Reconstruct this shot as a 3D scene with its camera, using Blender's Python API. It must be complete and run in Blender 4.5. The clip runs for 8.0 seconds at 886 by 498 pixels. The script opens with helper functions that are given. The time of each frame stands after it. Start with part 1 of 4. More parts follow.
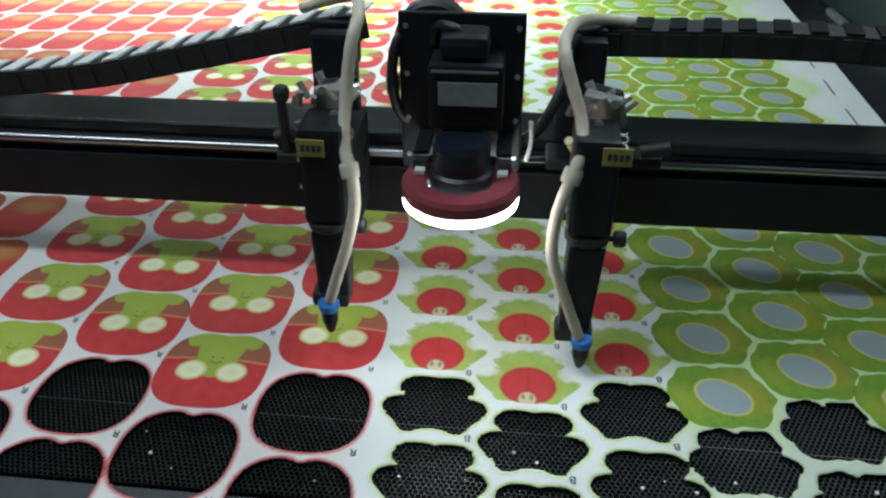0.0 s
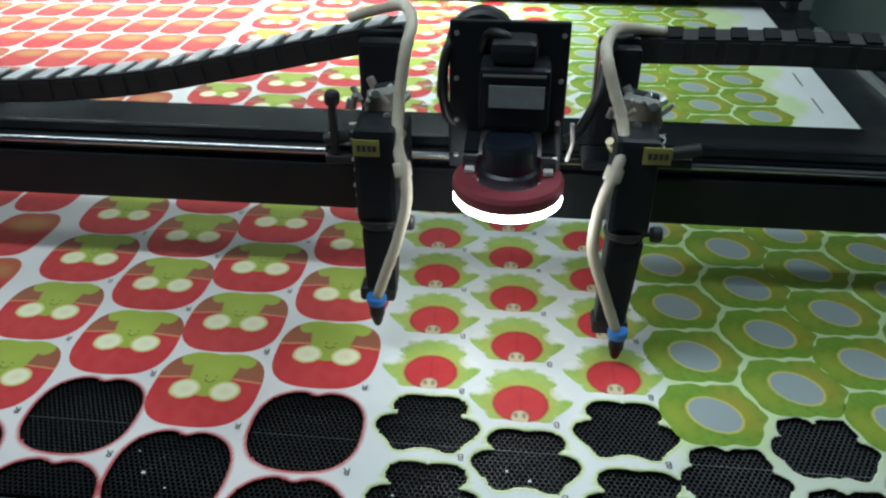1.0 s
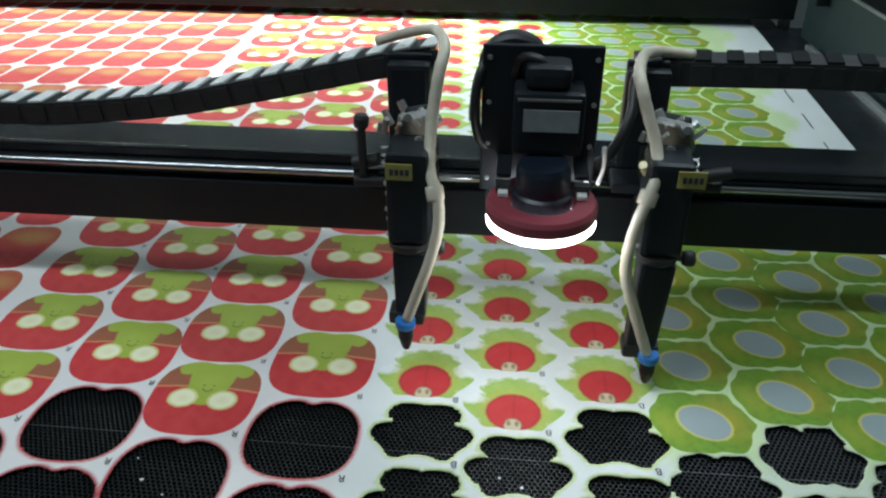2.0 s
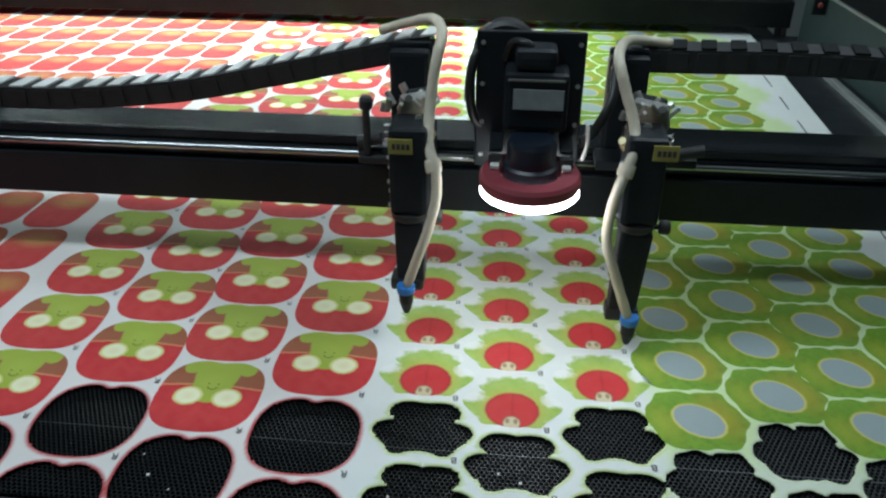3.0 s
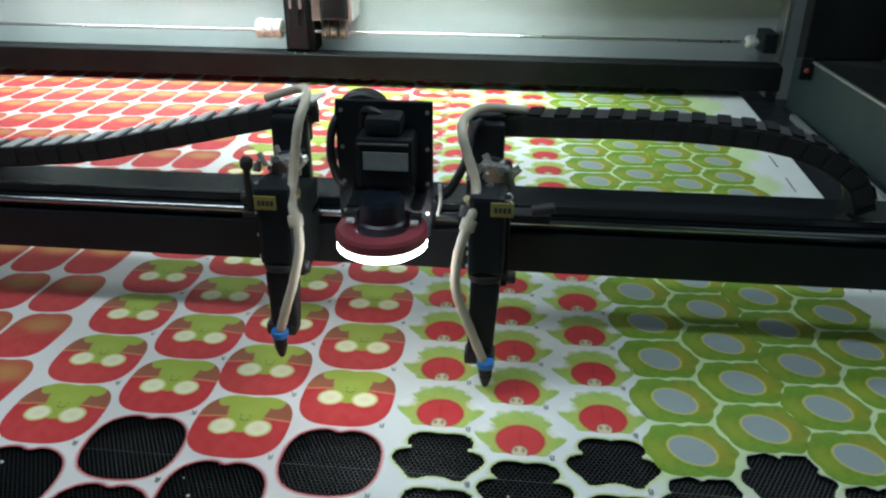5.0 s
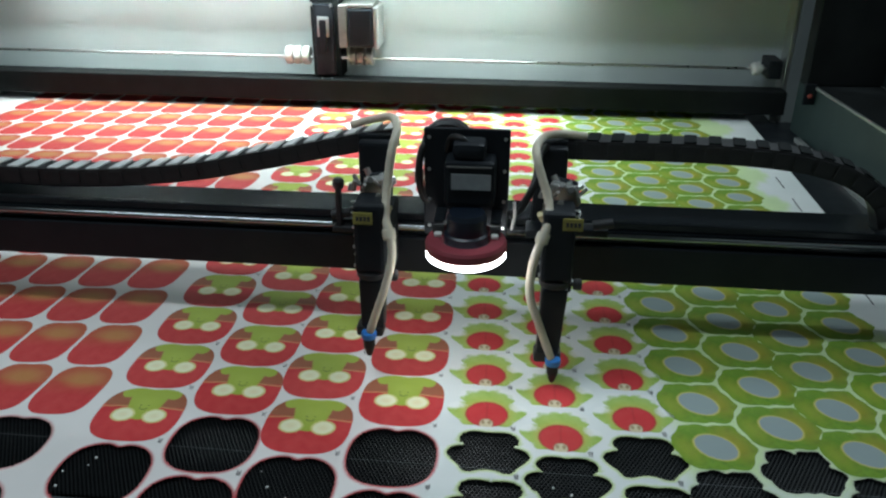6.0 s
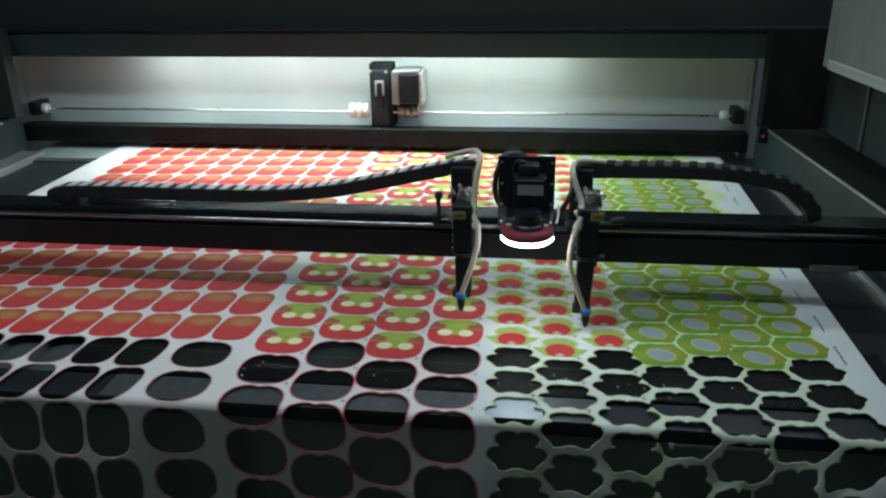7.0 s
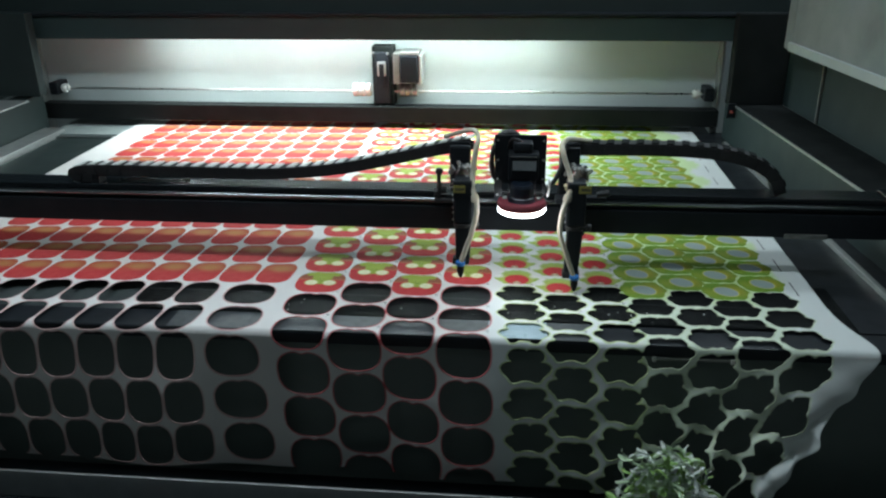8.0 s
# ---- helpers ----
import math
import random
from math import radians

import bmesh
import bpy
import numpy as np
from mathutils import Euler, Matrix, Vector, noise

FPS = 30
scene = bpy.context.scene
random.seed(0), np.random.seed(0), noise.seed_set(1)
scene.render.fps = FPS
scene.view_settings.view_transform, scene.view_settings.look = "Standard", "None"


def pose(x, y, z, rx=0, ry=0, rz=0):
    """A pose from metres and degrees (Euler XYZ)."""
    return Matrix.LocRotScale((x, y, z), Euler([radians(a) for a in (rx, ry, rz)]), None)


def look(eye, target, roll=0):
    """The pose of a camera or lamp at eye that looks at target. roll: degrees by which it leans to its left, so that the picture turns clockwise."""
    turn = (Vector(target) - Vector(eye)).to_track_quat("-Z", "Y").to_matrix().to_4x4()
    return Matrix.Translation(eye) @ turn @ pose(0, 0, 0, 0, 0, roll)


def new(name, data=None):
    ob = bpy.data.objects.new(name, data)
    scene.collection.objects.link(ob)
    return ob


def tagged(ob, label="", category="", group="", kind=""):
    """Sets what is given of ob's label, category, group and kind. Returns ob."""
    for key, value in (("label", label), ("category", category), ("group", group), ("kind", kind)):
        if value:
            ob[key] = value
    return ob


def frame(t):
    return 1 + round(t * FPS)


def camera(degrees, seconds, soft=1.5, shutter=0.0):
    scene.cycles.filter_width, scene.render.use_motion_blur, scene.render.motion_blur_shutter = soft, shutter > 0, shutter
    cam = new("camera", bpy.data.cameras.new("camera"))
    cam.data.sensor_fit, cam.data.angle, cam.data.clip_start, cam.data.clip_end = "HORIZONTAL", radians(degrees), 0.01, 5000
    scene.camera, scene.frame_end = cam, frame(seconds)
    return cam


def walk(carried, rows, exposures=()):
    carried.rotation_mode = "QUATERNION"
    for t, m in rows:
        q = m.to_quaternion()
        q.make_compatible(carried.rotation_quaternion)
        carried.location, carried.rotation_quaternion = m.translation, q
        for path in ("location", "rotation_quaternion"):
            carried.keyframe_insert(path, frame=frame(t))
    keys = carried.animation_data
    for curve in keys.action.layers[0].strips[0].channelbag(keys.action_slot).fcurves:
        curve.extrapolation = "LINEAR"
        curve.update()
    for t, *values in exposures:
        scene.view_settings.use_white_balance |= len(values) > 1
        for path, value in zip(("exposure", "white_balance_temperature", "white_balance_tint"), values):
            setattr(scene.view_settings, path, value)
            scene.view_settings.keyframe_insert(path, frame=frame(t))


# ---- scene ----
cam = camera(58.0, 8.0, soft=2.3)

PATH = [
    (0, (0.169, -0.555, 0.475), (-0.016, 1.098, -0.635), -0.4),
    (0.5, (0.167, -0.556, 0.48), (-0.011, 1.105, -0.619), -0.4),
    (1, (0.169, -0.557, 0.481), (0.0, 1.118, -0.599), -0.1),
    (1.5, (0.174, -0.565, 0.483), (0.006, 1.126, -0.571), -0.1),
    (3, (0.175, -0.587, 0.487), (0.008, 1.121, -0.541), 0.1),
    (3.5, (0.172, -0.61, 0.498), (0.007, 1.118, -0.495), 0.4),
    (4, (0.176, -0.64, 0.509), (0.005, 1.11, -0.445), 0.3),
    (5.5, (0.16, -0.67, 0.52), (-0.024, 1.11, -0.373), 0.2),
    (6, (0.127, -0.741, 0.556), (-0.055, 1.05, -0.316), 0.2),
    (6.5, (0.136, -0.977, 0.604), (-0.061, 0.846, -0.196), -0.1),
    (7, (0.15, -1.224, 0.652), (-0.097, 0.615, -0.095), -1.0),
    (7.5, (0.09, -1.416, 0.653), (-0.115, 0.428, -0.093), -0.9),
    (8, (0.101, -1.459, 0.669), (-0.082, 0.377, -0.104), -0.6),
]
walk(cam, [(t, look(eye, target, roll)) for t, eye, target, roll in PATH],
     exposures=[(0.0, 0.27), (1.5, 0.32), (4.0, 0.25), (5.5, 0.06), (6.5, -0.06), (7.0, 0.03), (7.5, 0.27), (8.0, 0.40)])

# ---------------------------------------------------------------- light
world = bpy.data.worlds.new("workshop_air")
scene.world = world
world.use_nodes = True
world.node_tree.nodes["Background"].inputs[0].default_value = (0.62, 0.8, 0.78, 1)
world.node_tree.nodes["Background"].inputs[1].default_value = 0.055


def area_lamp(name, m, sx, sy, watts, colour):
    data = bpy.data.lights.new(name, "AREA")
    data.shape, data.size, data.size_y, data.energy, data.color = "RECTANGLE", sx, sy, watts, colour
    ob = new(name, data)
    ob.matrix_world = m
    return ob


# unseen tubes assumed over the machine; strip under the hood at the back
area_lamp("unseen_overhead_light", pose(-0.65, -0.25, 1.80, 0, 0, 0), 1.8, 0.25, 15.5, (0.81, 0.98, 1.08))
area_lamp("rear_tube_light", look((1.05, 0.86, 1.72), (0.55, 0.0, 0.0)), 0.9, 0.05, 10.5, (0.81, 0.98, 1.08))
# unseen fill lights in the workshop, added to lift the dark parts
area_lamp("workshop_fill_light", pose(0.3, 2.5, 2.32, 0, 0, 0), 2.4, 0.2, 9.0, (0.81, 0.98, 1.08))
area_lamp("workshop_fill_light", pose(0.3, -2.6, 2.32, 0, 0, 0), 2.4, 0.2, 2.0, (0.81, 0.98, 1.08))
area_lamp("hood_strip_light", look((-0.456, 1.166, 0.303), (-0.456, 0.800, 0.0)), 1.34, 0.02, 11.5, (0.82, 0.99, 1.02))


# ---------------------------------------------------------------- materials
class S:
    """A socket in a node tree, with arithmetic."""

    def __init__(self, tree, sock):
        self.tree, self.sock = tree, sock

    def _op(self, kind, *args, clamp=False):
        n = self.tree.nodes.new("ShaderNodeMath")
        n.operation, n.use_clamp = kind, clamp
        for i, a in enumerate(args):
            if isinstance(a, S):
                self.tree.links.new(a.sock, n.inputs[i])
            else:
                n.inputs[i].default_value = a
        return S(self.tree, n.outputs[0])

    def __add__(self, o): return self._op("ADD", self, o)
    def __sub__(self, o): return self._op("SUBTRACT", self, o)
    def __mul__(self, o): return self._op("MULTIPLY", self, o)
    def __truediv__(self, o): return self._op("DIVIDE", self, o)
    def absolute(self): return self._op("ABSOLUTE", self)
    def root(self): return self._op("SQRT", self)
    def low(self, o): return self._op("MINIMUM", self, o)
    def high(self, o): return self._op("MAXIMUM", self, o)

    def below(self, edge, soft):
        """1 where the value lies under edge, with a soft border."""
        return self._op("ADD", (self - edge) * (-0.5 / soft), 0.5, clamp=True)


def blank(name):
    mat = bpy.data.materials.new(name)
    mat.use_nodes = True
    tree = mat.node_tree
    return mat, tree, tree.nodes["Principled BSDF"]


def coords(tree, which="Object"):
    n = tree.nodes.new("ShaderNodeTexCoord")
    return n.outputs[which]


def split_xyz(tree, sock):
    n = tree.nodes.new("ShaderNodeSeparateXYZ")
    tree.links.new(sock, n.inputs[0])
    return [S(tree, o) for o in n.outputs]


def noise_fac(tree, scale, detail=3.0, where=None, rough=0.55):
    n = tree.nodes.new("ShaderNodeTexNoise")
    n.inputs["Scale"].default_value, n.inputs["Detail"].default_value = scale, detail
    n.inputs["Roughness"].default_value = rough
    tree.links.new(where or coords(tree), n.inputs["Vector"])
    return S(tree, n.outputs[0])


def mix(tree, fac, a, b, kind="MIX"):
    n = tree.nodes.new("ShaderNodeMix")
    n.data_type, n.blend_type = "RGBA", kind
    for i, v in ((0, fac), (6, a), (7, b)):
        if isinstance(v, S):
            tree.links.new(v.sock, n.inputs[i])
        elif hasattr(v, "is_output"):
            tree.links.new(v, n.inputs[i])
        else:
            n.inputs[i].default_value = v if i == 0 else (*v, 1)
    return n.outputs[2]


def bump(tree, bsdf, height, strength, distance):
    n = tree.nodes.new("ShaderNodeBump")
    n.inputs["Strength"].default_value, n.inputs["Distance"].default_value = strength, distance
    tree.links.new(height.sock, n.inputs["Height"])
    tree.links.new(n.outputs[0], bsdf.inputs["Normal"])


def surface(name, a, b, rough=0.5, metal=0.0, scale=30.0, relief=0.1, grain=400.0, coat=0.0):
    """Two tones by a broad noise, a fine grain in relief, and uneven gloss."""
    mat, tree, bsdf = blank(name)
    where = coords(tree)
    broad, fine = noise_fac(tree, scale, 4, where), noise_fac(tree, grain, 2, where)
    tree.links.new(mix(tree, broad.below(0.55, 0.25), a, b), bsdf.inputs["Base Color"])
    tree.links.new((broad * 0.25 + (rough - 0.12)).sock, bsdf.inputs["Roughness"])
    bsdf.inputs["Metallic"].default_value = metal
    bsdf.inputs["Coat Weight"].default_value = coat
    bump(tree, bsdf, fine, relief, 0.0006)
    return mat


def glow(name, colour, strength):
    mat, tree, bsdf = blank(name)
    bsdf.inputs["Emission Color"].default_value = (*colour, 1)
    bsdf.inputs["Emission Strength"].default_value = strength
    bsdf.inputs["Base Color"].default_value = (0.8, 0.8, 0.8, 1)
    return mat


BLACK = surface("black_anodised", (0.009, 0.0115, 0.014), (0.015, 0.018, 0.022), 0.42, 0.0, 20, 0.08)
BLACK_GLOSS = surface("black_gloss_paint", (0.006, 0.008, 0.010), (0.010, 0.0125, 0.015), 0.19, 0.0, 8, 0.04)
PLASTIC = surface("black_plastic", (0.014, 0.014, 0.015), (0.024, 0.024, 0.025), 0.5, 0.0, 40, 0.15)
CHAIN_CAP = surface("grey_chain_cover", (0.62, 0.63, 0.60), (0.76, 0.77, 0.74), 0.4, 0.0, 60, 0.1)
STEEL = surface("bare_steel", (0.55, 0.55, 0.53), (0.7, 0.7, 0.68), 0.3, 0.9, 60, 0.1)
DULL_STEEL = surface("dull_steel", (0.22, 0.22, 0.21), (0.32, 0.32, 0.3), 0.42, 0.7, 50, 0.15)
POLISHED = surface("polished_rail", (0.34, 0.35, 0.36), (0.44, 0.45, 0.46), 0.20, 1.0, 12, 0.05)
ALUMINIUM = surface("brushed_aluminium", (0.5, 0.51, 0.5), (0.62, 0.63, 0.61), 0.35, 0.8, 25, 0.1)
GREEN_PAINT = surface("grey_green_paint", (0.016, 0.030, 0.030), (0.024, 0.042, 0.041), 0.5, 0.0, 6, 0.12)
DARK_PAINT = surface("dark_machine_paint", (0.012, 0.020, 0.019), (0.020, 0.030, 0.029), 0.5, 0.0, 7, 0.12)
PANEL = surface("light_grey_sheet", (0.47, 0.53, 0.515), (0.56, 0.62, 0.605), 0.45, 0.0, 4, 0.08)
COVER = surface("pale_grey_cover", (0.20, 0.235, 0.225), (0.36, 0.40, 0.39), 0.5, 0.0, 6, 0.1)
FRONT_PAINT = surface("grey_front_paint", (0.11, 0.135, 0.125), (0.15, 0.18, 0.165), 0.5, 0.0, 6, 0.12)
BED = surface("grey_bed_plate", (0.05, 0.06, 0.06), (0.085, 0.098, 0.096), 0.5, 0.3, 14, 0.2)
HONEY = surface("honeycomb_metal", (0.008, 0.010, 0.011), (0.016, 0.019, 0.020), 0.45, 0.4, 30, 0.2)
EDGE_PLATE = surface("dark_polished_plate", (0.065, 0.072, 0.076), (0.11, 0.118, 0.122), 0.36, 0.4, 60, 0.15)
MAROON = surface("maroon_ring_housing", (0.22, 0.035, 0.05), (0.30, 0.05, 0.065), 0.45, 0.0, 50, 0.1)
BLUE = surface("blue_collar", (0.02, 0.16, 0.5), (0.04, 0.24, 0.65), 0.4, 0.0, 90, 0.1)
YELLOW = surface("yellow_label", (0.30, 0.27, 0.06), (0.38, 0.34, 0.09), 0.5, 0.0, 120, 0.05)
INK = surface("dark_ink", (0.03, 0.03, 0.03), (0.05, 0.05, 0.05), 0.6, 0.0, 100, 0.05)
PALE = surface("pale_label", (0.24, 0.26, 0.27), (0.32, 0.35, 0.36), 0.4, 0.0, 80, 0.05)
WHITE_PLASTIC = surface("white_plastic", (0.62, 0.62, 0.58), (0.74, 0.74, 0.70), 0.45, 0.0, 60, 0.1)
BRASS = surface("dull_brass", (0.42, 0.36, 0.2), (0.55, 0.48, 0.3), 0.4, 0.7, 60, 0.1)
CABLE = surface("black_cable", (0.012, 0.012, 0.012), (0.02, 0.02, 0.02), 0.4, 0.0, 60, 0.1)
BOUNCE_GREY = surface("pale_bounce_surface", (0.42, 0.46, 0.45), (0.54, 0.58, 0.57), 0.7, 0.0, 2, 0.2)
CONCRETE = surface("workshop_concrete", (0.22, 0.23, 0.22), (0.32, 0.33, 0.315), 0.7, 0.0, 2, 0.3)
RUBBER = surface("crumbs_of_cloth", (0.6, 0.6, 0.58), (0.75, 0.75, 0.72), 0.7, 0.0, 60, 0.2)
RED_LAMP = surface("red_plastic", (0.22, 0.03, 0.02), (0.3, 0.05, 0.03), 0.4, 0.0, 60, 0.1)
PALE_BLUE = surface("pale_blue_sheet", (0.30, 0.42, 0.47), (0.40, 0.52, 0.57), 0.3, 0.0, 40, 0.05)
BLACK.node_tree.nodes["Principled BSDF"].inputs["Specular IOR Level"].default_value = 0.25
MATT = surface("matt_black", (0.010, 0.012, 0.012), (0.016, 0.018, 0.018), 0.75, 0.0, 15, 0.1)
MATT.node_tree.nodes["Principled BSDF"].inputs["Specular IOR Level"].default_value = 0.12
# blue in the lens colour stands for the ring light's flare
LENS = surface("flare_tinted_black_lens", (0.006, 0.010, 0.018), (0.009, 0.015, 0.026), 0.35, 0.0, 40, 0.05)
RING_GLOW = glow("ring_diffuser", (0.90, 0.96, 1.0), 14.0)
STRIP_GLOW = glow("strip_diffuser", (0.86, 1.0, 0.98), 24.0)


def silicone():
    mat, tree, bsdf = blank("milky_silicone")
    where = coords(tree)
    tree.links.new(mix(tree, noise_fac(tree, 70, 3, where).below(0.5, 0.3), (0.62, 0.55, 0.42), (0.74, 0.68, 0.55)),
                   bsdf.inputs["Base Color"])
    bsdf.inputs["Roughness"].default_value = 0.35
    bsdf.inputs["Subsurface Weight"].default_value = 0.25
    bsdf.inputs["Subsurface Radius"].default_value = (0.006, 0.005, 0.004)
    return mat


TUBE = silicone()


def weave(tree, bsdf, where):
    """The knit's fine relief."""
    x, y, z = split_xyz(tree, where)
    n = tree.nodes.new("ShaderNodeTexWave")
    n.inputs["Scale"].default_value, n.inputs["Distortion"].default_value = 260.0, 0.6
    tree.links.new(where, n.inputs["Vector"])
    bump(tree, bsdf, S(tree, n.outputs[1]) * 0.4 + noise_fac(tree, 900, 2, where), 0.25, 0.0004)


def cloth_material():
    """White knit; the ink that stays round the cut-outs comes from the sheet's own print colours."""
    mat, tree, bsdf = blank("white_knit_cloth")
    where = coords(tree)
    att = tree.nodes.new("ShaderNodeVertexColor")
    att.layer_name = "print"
    tone = mix(tree, noise_fac(tree, 18, 4, where).below(0.5, 0.35), (0.9, 0.92, 0.92), (1.0, 1.0, 1.0))
    tree.links.new(mix(tree, 1.0, att.outputs[0], tone, "MULTIPLY"), bsdf.inputs["Base Color"])
    bsdf.inputs["Roughness"].default_value = 0.85
    bsdf.inputs["Specular IOR Level"].default_value = 0.15
    weave(tree, bsdf, where)
    return mat


def disc(x, y, cx, cy, a, b):
    """Elliptic distance: 1 on the rim."""
    u, v = (x - cx) / a, (y - cy) / b
    return (u * u + v * v).root()


def print_material(name, draw):
    mat, tree, bsdf = blank(name)
    where = coords(tree)
    info = tree.nodes.new("ShaderNodeObjectInfo")
    x, y, z = split_xyz(tree, where)
    wob = noise_fac(tree, 160, 2, where) - 0.5
    x, y = x + wob * 0.0022, y + (noise_fac(tree, 130, 2, where) - 0.5) * 0.0022
    col = draw(tree, x, y, where)
    worn = noise_fac(tree, 55, 4, where).below(0.5, 0.4)
    col = mix(tree, worn * 0.05, col, (0.78, 0.74, 0.66))
    vary = S(tree, info.outputs["Random"]) * 0.07
    col = mix(tree, vary, col, (0.25, 0.22, 0.16))
    tree.links.new(col, bsdf.inputs["Base Color"])
    bsdf.inputs["Roughness"].default_value = 0.8
    bsdf.inputs["Specular IOR Level"].default_value = 0.15
    weave(tree, bsdf, where)
    return mat


def draw_face(tree, x, y, where):
    ax = x.absolute()
    col = mix(tree, (noise_fac(tree, 60, 3, where)).below(0.5, 0.3), (0.50, 0.020, 0.028), (0.60, 0.034, 0.038))
    brown = ((y * -1.0).below(-0.013, 0.0008)) * ax.below(0.060, 0.001)
    col = mix(tree, brown * 0.8, col, (0.26, 0.11, 0.045))
    line = ((y - 0.0145 + ax * 0.10).absolute()).below(0.0011, 0.0006) * ax.below(0.060, 0.001)
    col = mix(tree, line * 0.5, col, (0.55, 0.50, 0.16))
    head = (ax - y * 0.20).below(0.0160, 0.001) * (y * -1.0).below(-0.000, 0.001)
    ears = disc(ax, y, 0.0265, 0.036, 0.0085, 0.0085).below(1.0, 0.08)
    chin = disc(x, y, 0.0, 0.002, 0.014, 0.013).below(1.0, 0.08)
    green = head.high(ears).high(chin)
    col = mix(tree, green, col, (0.33, 0.41, 0.045))
    shade = disc(x, y, 0.0, 0.020, 0.012, 0.010).below(1.0, 0.5)
    col = mix(tree, shade * 0.25, col, (0.46, 0.55, 0.09))
    eye = disc(ax, y, 0.0180, -0.003, 0.0135, 0.0122)
    col = mix(tree, eye.below(1.0, 0.08), col, (0.66, 0.62, 0.24))
    col = mix(tree, eye.below(0.80, 0.08), col, (0.82, 0.80, 0.55))
    col = mix(tree, eye.below(0.35, 0.2) * 0.5, col, (0.75, 0.66, 0.36))
    smile = (disc(x, y, 0.0, 0.0115, 0.0045, 0.0045) - 1.0).absolute().below(0.16, 0.06) * y.below(0.0105, 0.0005)
    dots = disc(ax, y, 0.0045, 0.0145, 0.0011, 0.0011).below(1.0, 0.2)
    return mix(tree, smile.high(dots) * 0.75, col, (0.08, 0.12, 0.02))


def draw_apple(tree, x, y, where):
    col = mix(tree, noise_fac(tree, 60, 3, where).below(0.5, 0.3), (0.48, 0.020, 0.028), (0.58, 0.036, 0.038))
    fade = (y * -1.0).below(-0.002, 0.014)
    col = mix(tree, fade * 0.40, col, (0.42, 0.12, 0.035))
    top = (y * -1.0 - x * 0.08).below(-0.012, 0.0015) * (x * -1.0 + y * 0.05).below(0.030, 0.004)
    col = mix(tree, top * 0.35, col, (0.36, 0.14, 0.045))
    streak = disc(x, y, 0.004, 0.020, 0.020, 0.014).below(1.0, 0.5)
    return mix(tree, streak * 0.45, col, (0.50, 0.30, 0.07))


def draw_bloom(tree, x, y, where):
    y = y + 0.0155
    ax = x.absolute()
    blot = (noise_fac(tree, 75, 3, where) - 0.5) * 1.3
    fine = (noise_fac(tree, 150, 3, where) - 0.5) * 0.9
    leaf = mix(tree, noise_fac(tree, 70, 4, where).below(0.5, 0.25), (0.27, 0.44, 0.06), (0.40, 0.54, 0.16))
    crown = (disc(x, y, 0.0, 0.014, 0.0370, 0.0340) + blot * 0.45 + fine * 0.2).below(1.0, 0.10)
    wings = (disc(ax, y, 0.026, 0.004, 0.024, 0.0125) + blot * 0.4 + fine * 0.2).below(1.0, 0.12)
    skirt = (disc(x, y, 0.0, -0.008, 0.0310, 0.0200) + blot * 0.4).below(1.0, 0.12)
    col = mix(tree, crown.high(wings).high(skirt), (0.75, 0.77, 0.75), leaf)
    wisp = (disc(ax, y, 0.037, 0.0185, 0.0120, 0.0075) + blot * 0.8 + fine).below(1.0, 0.3)
    col = mix(tree, wisp, col, (0.76, 0.78, 0.76))
    halo = (disc(x, y, 0.0, 0.006, 0.0300, 0.0265) + blot * 0.3).below(1.0, 0.3)
    col = mix(tree, halo * 0.6, col, (0.46, 0.47, 0.06))
    col = mix(tree, disc(x, y, 0.0, 0.005, 0.0270, 0.0240).below(1.0, 0.12) * 0.30, col, (0.55, 0.36, 0.08))
    fan_at = disc(x, y, 0.0, 0.003, 0.0240, 0.0230) + (y + 0.012) * 2.0 * (y * -1.0).low(0.0)
    red = mix(tree, ax.below(0.0010, 0.001) * 0.4, (0.56, 0.022, 0.030), (0.30, 0.012, 0.015))
    red = mix(tree, (fan_at * -1.0).below(-0.93, 0.04) * 0.6, red, (0.24, 0.02, 0.02))
    col = mix(tree, fan_at.below(1.0, 0.05), col, red)
    arch = disc(x, y, 0.0, -0.0135, 0.0088, 0.0098)
    col = mix(tree, arch.below(1.0, 0.10) * 0.8, col, (0.34, 0.06, 0.03))
    col = mix(tree, arch.below(0.82, 0.10) * 0.9, col, (0.62, 0.58, 0.38))
    return mix(tree, disc(ax, y, 0.0036, -0.0110, 0.0019, 0.0030).below(1.0, 0.2) * 0.8, col, (0.26, 0.16, 0.07))


def draw_melon(tree, x, y, where):
    u, v = x + y * 0.32, y - x * 0.10
    col = mix(tree, noise_fac(tree, 45, 4, where).below(0.5, 0.3), (0.115, 0.25, 0.012), (0.195, 0.37, 0.020))
    col = mix(tree, noise_fac(tree, 120, 3, where).below(0.42, 0.08) * 0.45, col, (0.07, 0.17, 0.012))
    tint = disc(u, v, 0.024, 0.004, 0.016, 0.024).below(1.0, 0.6)
    col = mix(tree, tint * 0.55, col, (0.46, 0.33, 0.03))
    tint2 = disc(u, v, -0.03, -0.004, 0.012, 0.02).below(1.0, 0.6)
    col = mix(tree, tint2 * 0.4, col, (0.40, 0.38, 0.03))
    core = disc(u, v, 0.002, -0.001, 0.0230, 0.0222)
    col = mix(tree, core.below(1.0, 0.05), col, (0.66, 0.56, 0.14))
    return mix(tree, core.below(0.92, 0.04), col, (0.30, 0.37, 0.37))


